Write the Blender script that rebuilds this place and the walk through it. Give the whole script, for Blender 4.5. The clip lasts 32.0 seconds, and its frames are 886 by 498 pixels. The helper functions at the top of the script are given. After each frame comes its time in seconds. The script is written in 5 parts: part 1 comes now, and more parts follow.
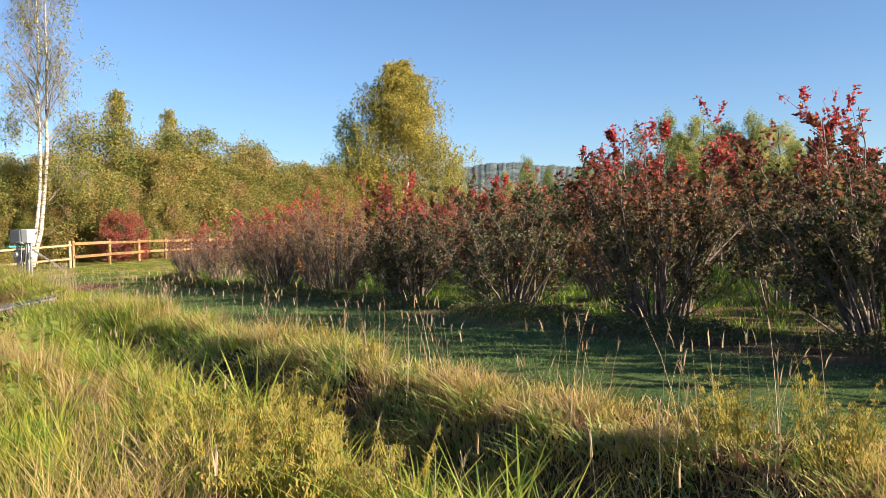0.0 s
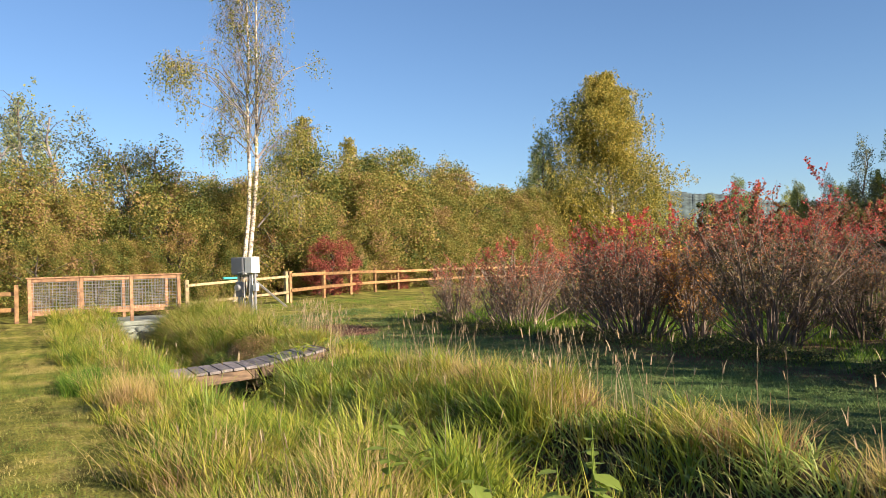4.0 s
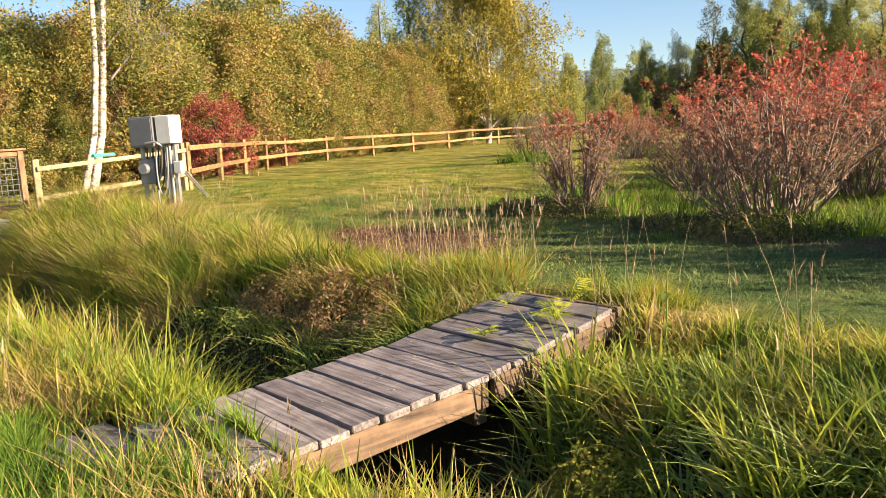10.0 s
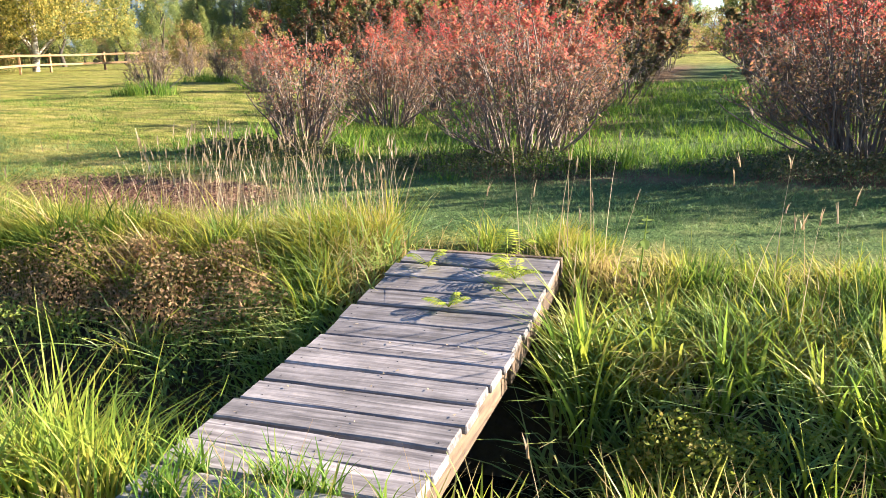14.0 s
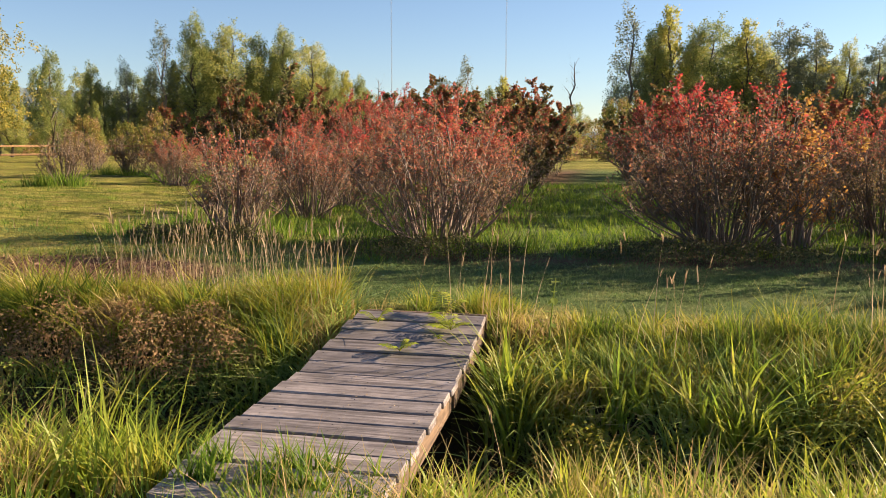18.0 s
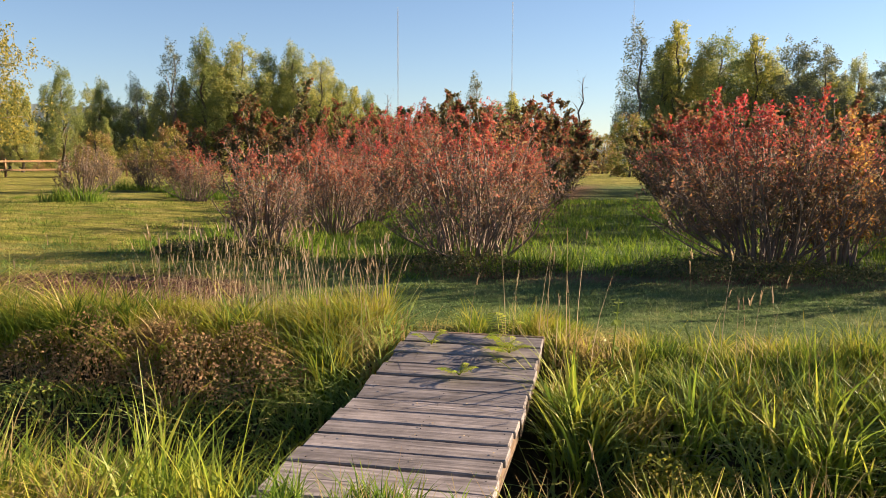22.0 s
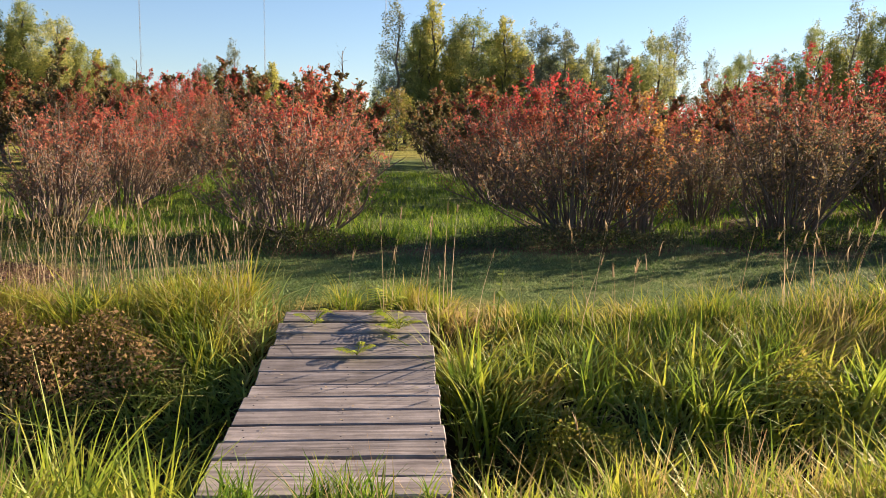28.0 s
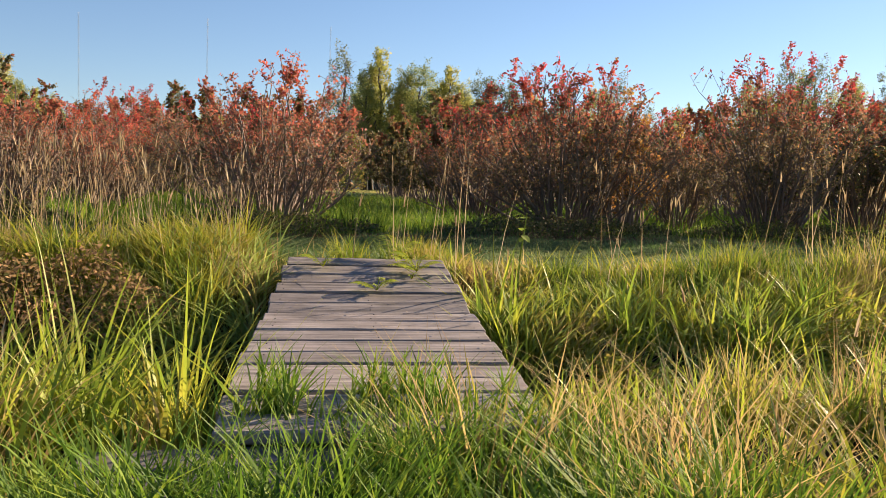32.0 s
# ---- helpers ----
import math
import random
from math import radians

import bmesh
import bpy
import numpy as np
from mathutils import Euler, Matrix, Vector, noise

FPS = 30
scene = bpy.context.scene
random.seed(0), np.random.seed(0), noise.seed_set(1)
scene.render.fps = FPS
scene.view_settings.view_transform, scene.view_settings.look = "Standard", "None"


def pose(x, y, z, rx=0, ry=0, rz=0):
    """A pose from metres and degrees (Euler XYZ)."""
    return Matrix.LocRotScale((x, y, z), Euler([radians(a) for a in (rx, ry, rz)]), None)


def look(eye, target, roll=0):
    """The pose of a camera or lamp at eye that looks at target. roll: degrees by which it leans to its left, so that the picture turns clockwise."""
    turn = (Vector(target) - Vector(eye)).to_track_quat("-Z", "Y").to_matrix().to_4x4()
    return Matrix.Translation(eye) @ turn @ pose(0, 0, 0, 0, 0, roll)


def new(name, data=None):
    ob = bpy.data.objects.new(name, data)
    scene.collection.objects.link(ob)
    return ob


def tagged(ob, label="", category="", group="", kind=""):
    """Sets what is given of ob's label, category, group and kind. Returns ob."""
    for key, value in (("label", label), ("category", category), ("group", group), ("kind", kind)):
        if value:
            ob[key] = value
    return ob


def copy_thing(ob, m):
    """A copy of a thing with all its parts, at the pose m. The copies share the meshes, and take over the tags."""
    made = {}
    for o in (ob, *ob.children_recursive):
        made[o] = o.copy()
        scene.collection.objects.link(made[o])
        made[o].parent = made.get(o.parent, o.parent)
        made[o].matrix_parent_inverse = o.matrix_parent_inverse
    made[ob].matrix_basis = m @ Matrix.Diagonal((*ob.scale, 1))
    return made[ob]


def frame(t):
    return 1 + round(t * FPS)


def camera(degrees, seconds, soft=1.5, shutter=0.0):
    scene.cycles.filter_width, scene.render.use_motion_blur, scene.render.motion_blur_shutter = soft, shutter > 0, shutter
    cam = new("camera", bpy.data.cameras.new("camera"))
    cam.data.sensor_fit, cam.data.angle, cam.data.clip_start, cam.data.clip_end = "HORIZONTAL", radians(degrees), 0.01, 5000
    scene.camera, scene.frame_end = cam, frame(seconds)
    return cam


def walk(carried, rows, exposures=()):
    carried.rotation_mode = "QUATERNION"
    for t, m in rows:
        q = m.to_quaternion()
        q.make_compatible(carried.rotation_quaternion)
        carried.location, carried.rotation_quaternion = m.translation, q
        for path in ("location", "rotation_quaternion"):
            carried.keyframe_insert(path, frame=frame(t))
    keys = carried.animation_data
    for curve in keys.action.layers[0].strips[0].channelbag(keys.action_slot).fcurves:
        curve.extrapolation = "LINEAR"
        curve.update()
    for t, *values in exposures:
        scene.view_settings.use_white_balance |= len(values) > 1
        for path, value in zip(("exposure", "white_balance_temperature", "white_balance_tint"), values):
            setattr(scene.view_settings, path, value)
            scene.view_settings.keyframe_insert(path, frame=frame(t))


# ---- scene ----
cam = camera(56.26, 32.0, soft=0.7)
PATH = [
    (0, (21.998, -2.106, 1.479), (20.364, -0.953, 1.440), -1.73),
    (0.5, (20.968, -2.095, 1.480), (19.290, -1.005, 1.492), -1.29),
    (1, (19.970, -2.100, 1.505), (18.248, -1.085, 1.543), -1.09),
    (1.5, (18.920, -2.147, 1.528), (17.158, -1.202, 1.577), -1.18),
    (2, (17.829, -2.200, 1.542), (16.034, -1.316, 1.567), -1.23),
    (2.5, (16.712, -2.249, 1.518), (14.896, -1.411, 1.540), -1.29),
    (3, (15.761, -2.286, 1.491), (13.941, -1.457, 1.524), -1.42),
    (3.5, (14.770, -2.309, 1.468), (12.952, -1.475, 1.505), -1.75),
    (5.5, (12.174, -2.516, 1.539), (10.389, -1.617, 1.628), -1.85),
    (6, (11.166, -2.530, 1.523), (9.381, -1.629, 1.566), -1.27),
    (6.5, (10.201, -2.553, 1.504), (8.425, -1.634, 1.527), -1.42),
    (7, (9.238, -2.623, 1.452), (7.468, -1.693, 1.381), -1.25),
    (7.5, (8.264, -2.666, 1.407), (6.523, -1.687, 1.291), -1.16),
    (8, (7.361, -2.618, 1.379), (5.663, -1.574, 1.216), -1.13),
    (8.5, (6.480, -2.553, 1.360), (4.791, -1.499, 1.163), -1.53),
    (9, (5.563, -2.473, 1.390), (3.883, -1.406, 1.195), -0.60),
    (9.5, (4.803, -2.454, 1.418), (3.159, -1.344, 1.163), -2.27),
    (10, (4.104, -2.557, 1.460), (2.557, -1.320, 1.183), -3.58),
    (10.5, (3.586, -2.567, 1.445), (2.113, -1.249, 1.141), -3.83),
    (11, (3.205, -2.653, 1.433), (1.824, -1.251, 1.077), -3.38),
    (11.5, (2.681, -2.735, 1.472), (1.503, -1.164, 1.090), -2.83),
    (12, (2.144, -2.808, 1.481), (1.103, -1.148, 1.082), -3.93),
    (12.5, (1.754, -3.016, 1.491), (0.962, -1.243, 1.013), -4.10),
    (13, (1.596, -3.172, 1.525), (0.836, -1.402, 0.988), -2.94),
    (13.5, (1.582, -3.189, 1.539), (0.876, -1.396, 1.005), -2.16),
    (14, (1.588, -3.214, 1.545), (0.913, -1.393, 1.066), -1.45),
    (14.5, (1.579, -3.252, 1.544), (0.924, -1.410, 1.124), -0.71),
    (16.5, (1.611, -4.204, 1.498), (1.153, -2.282, 1.185), 0.57),
    (17, (1.588, -4.353, 1.505), (1.145, -2.423, 1.222), 0.59),
    (17.5, (1.578, -4.405, 1.506), (1.141, -2.472, 1.235), 0.34),
    (18, (1.572, -4.424, 1.508), (1.139, -2.487, 1.263), 0.12),
    (18.5, (1.571, -4.419, 1.505), (1.141, -2.479, 1.280), 0.38),
    (19, (1.566, -4.426, 1.506), (1.137, -2.484, 1.295), 0.71),
    (19.5, (1.570, -4.415, 1.510), (1.142, -2.472, 1.304), 0.68),
    (20, (1.569, -4.430, 1.503), (1.136, -2.489, 1.294), 0.72),
    (20.5, (1.552, -4.416, 1.508), (1.106, -2.477, 1.303), 0.76),
    (21, (1.463, -4.470, 1.506), (1.021, -2.531, 1.296), -0.76),
    (21.5, (1.356, -4.448, 1.488), (0.922, -2.507, 1.274), 0.57),
    (22, (1.155, -4.251, 1.504), (0.708, -2.313, 1.295), 0.11),
    (22.5, (0.988, -4.110, 1.513), (0.521, -2.176, 1.309), -0.29),
    (23, (0.777, -4.004, 1.527), (0.319, -2.069, 1.314), 0.08),
    (23.5, (0.672, -3.841, 1.532), (0.229, -1.904, 1.304), 0.26),
    (24, (0.586, -3.543, 1.544), (0.142, -1.605, 1.322), 0.27),
    (24.5, (0.569, -3.459, 1.535), (0.132, -1.520, 1.318), 0.45),
    (25, (0.542, -3.509, 1.518), (0.260, -1.541, 1.296), 1.01),
    (25.5, (0.314, -3.738, 1.477), (0.302, -1.751, 1.254), 0.70),
    (26, (0.095, -3.927, 1.467), (0.122, -1.941, 1.227), -6.03),
    (26.5, (0.247, -4.107, 1.459), (0.309, -2.124, 1.211), -1.04),
    (28.5, (0.248, -4.184, 1.488), (0.391, -2.207, 1.219), 1.14),
    (29, (0.240, -4.204, 1.486), (0.394, -2.228, 1.223), 1.41),
    (29.5, (0.210, -4.171, 1.477), (0.360, -2.193, 1.222), 1.47),
    (30, (0.158, -4.158, 1.458), (0.282, -2.177, 1.206), 2.22),
    (30.5, (0.044, -4.006, 1.317), (0.155, -2.025, 1.070), 2.97),
    (31, (-0.115, -3.727, 0.961), (0.022, -1.740, 0.784), 1.59),
    (31.5, (-0.180, -3.707, 0.676), (0.043, -1.725, 0.521), 1.06),
    (32, (-0.216, -3.722, 0.680), (0.057, -1.745, 0.541), 1.70),
]
EXPOSURES = [(0, 1.58, 6300, 14), (3, 1.43, 6400, 14), (6, 1.42, 6550, 15), (9, 1.72, 7250, 18), (11, 1.84, 7100, 16), (12, 1.9, 7000, 15), (13, 2.42, 6050, 12),
             (14.5, 2.48, 5900, 12), (16.5, 1.76, 7000, 16), (18.5, 1.6, 7250, 19), (25, 1.6, 7150, 19), (29, 1.62, 7050, 18), (31, 1.66, 7050, 18), (32, 1.5, 7150, 17)]
walk(cam, [(t, look(eye, target, roll)) for t, eye, target, roll in PATH], EXPOSURES)

# ---- daylight ----
SUN_AZ, SUN_EL = radians(61), radians(21)      # azimuth clockwise from +y
world = bpy.data.worlds.new("sky")
scene.world = world
world.use_nodes = True
wn = world.node_tree
sky = wn.nodes.new("ShaderNodeTexSky")
sky.sky_type, sky.sun_disc = "NISHITA", False
sky.sun_elevation, sky.sun_rotation = SUN_EL, SUN_AZ
sky.air_density, sky.dust_density, sky.ozone_density = 1.0, 0.08, 4.6
back = wn.nodes["Background"]
back.inputs[1].default_value = 0.057
wn.links.new(sky.outputs[0], back.inputs[0])
sun_data = bpy.data.lights.new("sun", "SUN")
sun_data.energy, sun_data.angle, sun_data.color = 5.0, radians(0.6), (1.0, 0.83, 0.60)
sun = new("sun", sun_data)
to_sun = Vector((math.sin(SUN_AZ) * math.cos(SUN_EL), math.cos(SUN_AZ) * math.cos(SUN_EL), math.sin(SUN_EL)))
sun.matrix_world = look(to_sun * 80, (0, 0, 0))


# ---- materials ----
def mat_base(name):
    m = bpy.data.materials.new(name)
    m.use_nodes = True
    nt = m.node_tree
    return m, nt, nt.nodes["Principled BSDF"]


def ramp_node(nt, stops):
    r = nt.nodes.new("ShaderNodeValToRGB")
    el = r.color_ramp.elements
    while len(el) < len(stops):
        el.new(0.5)
    for e, (p, c) in zip(el, stops):
        e.position, e.color = p, (*c, 1)
    return r


def noise_node(nt, scale, detail=4, coord="Object", stretch=None, rough=0.55):
    tc = nt.nodes.new("ShaderNodeTexCoord")
    n = nt.nodes.new("ShaderNodeTexNoise")
    n.inputs["Scale"].default_value, n.inputs["Detail"].default_value, n.inputs["Roughness"].default_value = scale, detail, rough
    out = tc.outputs[coord]
    if stretch:
        mp = nt.nodes.new("ShaderNodeMapping")
        mp.inputs["Scale"].default_value = stretch
        nt.links.new(out, mp.inputs[0])
        out = mp.outputs[0]
    nt.links.new(out, n.inputs["Vector"])
    return n


def mix_node(nt, fac, a, b, blend="MIX"):
    m = nt.nodes.new("ShaderNodeMix")
    m.data_type, m.blend_type = "RGBA", blend
    for sock, v in ((m.inputs[0], fac), (m.inputs[6], a), (m.inputs[7], b)):
        if isinstance(v, (int, float)):
            sock.default_value = v
        elif isinstance(v, tuple):
            sock.default_value = (*v, 1)
        else:
            nt.links.new(v, sock)
    return m.outputs[2]


def bump_to(nt, bsdf, height, strength=0.4, dist=0.01):
    b = nt.nodes.new("ShaderNodeBump")
    b.inputs["Strength"].default_value, b.inputs["Distance"].default_value = strength, dist
    nt.links.new(height, b.inputs["Height"])
    nt.links.new(b.outputs[0], bsdf.inputs["Normal"])


def leaf_mat(name, stops, through_light=0.4, patch=0.6, patch_scale=1.2, low=None, low_z=(0.3, 1.3), rough=0.65, tree_shift=0.0, each=1.0, sheen=0.35):
    """Foliage whose colour varies leaf by leaf and patch by patch; low: the colour of the lower leaves."""
    m, nt, b = mat_base(name)
    geo = nt.nodes.new("ShaderNodeNewGeometry")
    n = noise_node(nt, patch_scale, 3)
    mm = nt.nodes.new("ShaderNodeMath")
    mm.operation = "MULTIPLY_ADD"
    nt.links.new(n.outputs[0], mm.inputs[0])
    mm.inputs[1].default_value, mm.inputs[2].default_value = patch * 2, -patch + (1 - each) / 2
    ad = nt.nodes.new("ShaderNodeMath")
    ad.use_clamp = True
    own = nt.nodes.new("ShaderNodeMath")
    own.operation = "MULTIPLY"
    own.inputs[1].default_value = each
    nt.links.new(geo.outputs["Random Per Island"], own.inputs[0])
    nt.links.new(own.outputs[0], ad.inputs[0])
    nt.links.new(mm.outputs[0], ad.inputs[1])
    src = ad.outputs[0]
    if tree_shift:
        oi = nt.nodes.new("ShaderNodeObjectInfo")
        sh = nt.nodes.new("ShaderNodeMath")
        sh.operation, sh.use_clamp = "MULTIPLY_ADD", False
        nt.links.new(oi.outputs["Random"], sh.inputs[0])
        sh.inputs[1].default_value, sh.inputs[2].default_value = tree_shift, -tree_shift / 2
        a2 = nt.nodes.new("ShaderNodeMath")
        a2.use_clamp = True
        nt.links.new(src, a2.inputs[0])
        nt.links.new(sh.outputs[0], a2.inputs[1])
        src = a2.outputs[0]
    r = ramp_node(nt, stops)
    nt.links.new(src, r.inputs[0])
    col = r.outputs[0]
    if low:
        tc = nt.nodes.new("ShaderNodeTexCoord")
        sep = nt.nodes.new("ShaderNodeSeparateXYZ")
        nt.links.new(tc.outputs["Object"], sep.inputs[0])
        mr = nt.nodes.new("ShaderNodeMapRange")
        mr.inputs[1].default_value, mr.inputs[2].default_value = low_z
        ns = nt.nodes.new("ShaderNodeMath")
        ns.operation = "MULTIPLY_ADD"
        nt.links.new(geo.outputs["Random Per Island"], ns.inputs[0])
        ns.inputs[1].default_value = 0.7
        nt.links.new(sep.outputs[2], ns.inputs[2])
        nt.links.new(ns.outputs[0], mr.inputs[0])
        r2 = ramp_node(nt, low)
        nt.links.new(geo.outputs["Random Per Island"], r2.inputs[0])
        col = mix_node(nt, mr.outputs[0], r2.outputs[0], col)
    nt.links.new(col, b.inputs["Base Color"])
    b.inputs["Roughness"].default_value = rough
    b.inputs["Specular IOR Level"].default_value = sheen
    tr = nt.nodes.new("ShaderNodeBsdfTranslucent")
    nt.links.new(col, tr.inputs[0])
    mx = nt.nodes.new("ShaderNodeMixShader")
    mx.inputs[0].default_value = through_light
    nt.links.new(b.outputs[0], mx.inputs[1])
    nt.links.new(tr.outputs[0], mx.inputs[2])
    nt.links.new(mx.outputs[0], nt.nodes["Material Output"].inputs[0])
    return m


def wood_mat(name, dark, light, rough=0.75, grain=(3, 40, 40), grey=0.0, bump=0.5):
    m, nt, b = mat_base(name)
    oi = nt.nodes.new("ShaderNodeObjectInfo")
    tc = nt.nodes.new("ShaderNodeTexCoord")
    addv = nt.nodes.new("ShaderNodeVectorMath")
    mulv = nt.nodes.new("ShaderNodeVectorMath")
    mulv.operation = "SCALE"
    cx = nt.nodes.new("ShaderNodeCombineXYZ")
    for k in range(3):
        nt.links.new(oi.outputs["Random"], cx.inputs[k])
    nt.links.new(cx.outputs[0], mulv.inputs[0])
    mulv.inputs["Scale"].default_value = 17.0
    nt.links.new(tc.outputs["Object"], addv.inputs[0])
    nt.links.new(mulv.outputs[0], addv.inputs[1])
    mp = nt.nodes.new("ShaderNodeMapping")
    mp.inputs["Scale"].default_value = grain
    nt.links.new(addv.outputs[0], mp.inputs[0])
    n = nt.nodes.new("ShaderNodeTexNoise")
    n.inputs["Scale"].default_value, n.inputs["Detail"].default_value = 1.0, 6
    n.inputs["Distortion"].default_value = 0.6
    nt.links.new(mp.outputs[0], n.inputs["Vector"])
    r = ramp_node(nt, [(0.3, dark), (0.7, light)])
    nt.links.new(n.outputs[0], r.inputs[0])
    n2 = nt.nodes.new("ShaderNodeTexNoise")
    n2.inputs["Scale"].default_value, n2.inputs["Detail"].default_value, n2.inputs["Roughness"].default_value = 4.0, 6, 0.7
    nt.links.new(addv.outputs[0], n2.inputs["Vector"])
    r2 = ramp_node(nt, [(0.32, (0.5, 0.49, 0.48)), (0.55, (1.0, 1.0, 1.0)), (0.72, (1.5, 1.48, 1.45))])
    nt.links.new(n2.outputs[0], r2.inputs[0])
    col = mix_node(nt, 0.8, r.outputs[0], r2.outputs[0], "MULTIPLY")
    hs = nt.nodes.new("ShaderNodeHueSaturation")
    vm = nt.nodes.new("ShaderNodeMapRange")
    vm.inputs[3].default_value, vm.inputs[4].default_value = 0.75, 1.25
    nt.links.new(oi.outputs["Random"], vm.inputs[0])
    nt.links.new(vm.outputs[0], hs.inputs["Value"])
    nt.links.new(col, hs.inputs["Color"])
    nt.links.new(hs.outputs[0], b.inputs["Base Color"])
    b.inputs["Roughness"].default_value = rough
    bump_to(nt, b, n.outputs[0], bump, 0.004)
    return m


def plain_mat(name, color, rough=0.5, metal=0.0, var=0.25, scale=8):
    m, nt, b = mat_base(name)
    n = noise_node(nt, scale, 5)
    r = ramp_node(nt, [(0.3, tuple(c * (1 - var) for c in color)), (0.7, tuple(min(1, c * (1 + var * 0.5)) for c in color))])
    nt.links.new(n.outputs[0], r.inputs[0])
    nt.links.new(r.outputs[0], b.inputs["Base Color"])
    b.inputs["Roughness"].default_value, b.inputs["Metallic"].default_value = rough, metal
    bump_to(nt, b, n.outputs[0], 0.15, 0.003)
    return m


def birch_mat():
    m, nt, b = mat_base("birch_bark")
    n = noise_node(nt, 1.0, 6, stretch=(5, 5, 11), rough=0.7)
    r = ramp_node(nt, [(0.38, (0.06, 0.05, 0.042)), (0.47, (0.34, 0.27, 0.20)), (0.54, (0.60, 0.54, 0.45)), (0.75, (0.74, 0.69, 0.60))])
    nt.links.new(n.outputs[0], r.inputs[0])
    nt.links.new(r.outputs[0], b.inputs["Base Color"])
    b.inputs["Roughness"].default_value = 0.7
    bump_to(nt, b, n.outputs[0], 0.3, 0.01)
    return m


GREEN1, GREEN2, YELLOW, TAN, DRY = (0.09, 0.155, 0.02), (0.22, 0.30, 0.035), (0.40, 0.37, 0.05), (0.52, 0.40, 0.19), (0.42, 0.28, 0.14)
M_GRASS_NEAR = leaf_mat("tall_grass_green", [(0, GREEN1), (0.3, GREEN2), (0.6, YELLOW), (0.8, (0.34, 0.30, 0.07)), (1, TAN)], 0.42, 1.7, 1.7, each=0.4)
M_GRASS_FAR = leaf_mat("tall_grass_mixed", [(0, (0.12, 0.19, 0.03)), (0.35, (0.27, 0.33, 0.045)), (0.6, (0.40, 0.38, 0.07)), (0.85, TAN), (1, DRY)], 0.42, 1.6, 1.9, each=0.4)
M_GOLD = leaf_mat("golden_grass", [(0, (0.20, 0.20, 0.05)), (0.3, (0.40, 0.34, 0.08)), (0.6, (0.55, 0.42, 0.16)), (0.85, (0.50, 0.32, 0.17)), (1, (0.30, 0.17, 0.10))], 0.42, 1.6, 1.6, each=0.45)
M_SLOPE = leaf_mat("arching_grass", [(0, (0.18, 0.27, 0.08)), (0.45, (0.32, 0.43, 0.12)), (0.8, (0.46, 0.50, 0.15)), (1, (0.52, 0.44, 0.22))], 0.42, 1.5, 2.4, rough=0.5, each=0.5, sheen=0.45)
M_DRY = leaf_mat("dry_grass", [(0, (0.38, 0.31, 0.08)), (0.5, (0.56, 0.42, 0.18)), (1, (0.38, 0.23, 0.13))], 0.45, 1.0, 1.5, each=0.5)
M_SEED = leaf_mat("seed_heads", [(0, (0.34, 0.24, 0.13)), (1, (0.52, 0.42, 0.28))], 0.4, 0.2)
M_LAWN = leaf_mat("mown_grass", [(0, (0.10, 0.16, 0.025)), (0.5, (0.22, 0.26, 0.05)), (1, (0.42, 0.35, 0.12))], 0.35, 1.6, 0.9, each=0.4)
# mown grass of the strip, with the cool tint of bush shade in its colour
M_STRIP = leaf_mat("shaded_strip_grass", [(0, (0.07, 0.14, 0.045)), (0.5, (0.14, 0.23, 0.07)), (1, (0.24, 0.28, 0.10))], 0.35, 1.2, 0.9, each=0.5)
M_UNDER = leaf_mat("fresh_grass", [(0, (0.05, 0.12, 0.015)), (0.5, (0.14, 0.26, 0.03)), (1, (0.28, 0.36, 0.045))], 0.45, 0.4, 0.7)
M_SEDGE = leaf_mat("broad_grass", [(0, (0.11, 0.19, 0.03)), (0.4, (0.24, 0.33, 0.04)), (0.75, (0.42, 0.44, 0.06)), (1, (0.50, 0.42, 0.13))], 0.5, 1.3, 1.8, rough=0.5, each=0.45, sheen=0.4)
M_BUSH = leaf_mat("autumn_bush_leaves", [(0, (0.16, 0.14, 0.05)), (0.2, (0.28, 0.11, 0.06)), (0.4, (0.48, 0.07, 0.065)), (0.62, (0.62, 0.055, 0.07)), (0.84, (0.56, 0.10, 0.065)), (1, (0.48, 0.26, 0.08))], 0.5, 1.1, 1.5, each=0.55,
                  low=[(0, (0.09, 0.10, 0.045)), (0.5, (0.23, 0.15, 0.09)), (0.9, (0.34, 0.19, 0.11)), (1, (0.42, 0.31, 0.10))], low_z=(1.45, 2.5))
# shaded copy of the brown-and-red leaves: darker lower leaves paint the bush's inner shade
M_BUSH_SHADED = leaf_mat("shaded_bush_leaves", [(0, (0.12, 0.12, 0.04)), (0.25, (0.28, 0.09, 0.05)), (0.48, (0.48, 0.06, 0.065)), (0.7, (0.60, 0.05, 0.07)), (0.88, (0.52, 0.11, 0.065)), (1, (0.44, 0.25, 0.08))], 0.46, 1.1, 1.5, each=0.55,
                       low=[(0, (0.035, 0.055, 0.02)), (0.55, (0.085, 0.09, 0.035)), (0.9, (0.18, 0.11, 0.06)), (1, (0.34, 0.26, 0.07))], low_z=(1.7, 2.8))
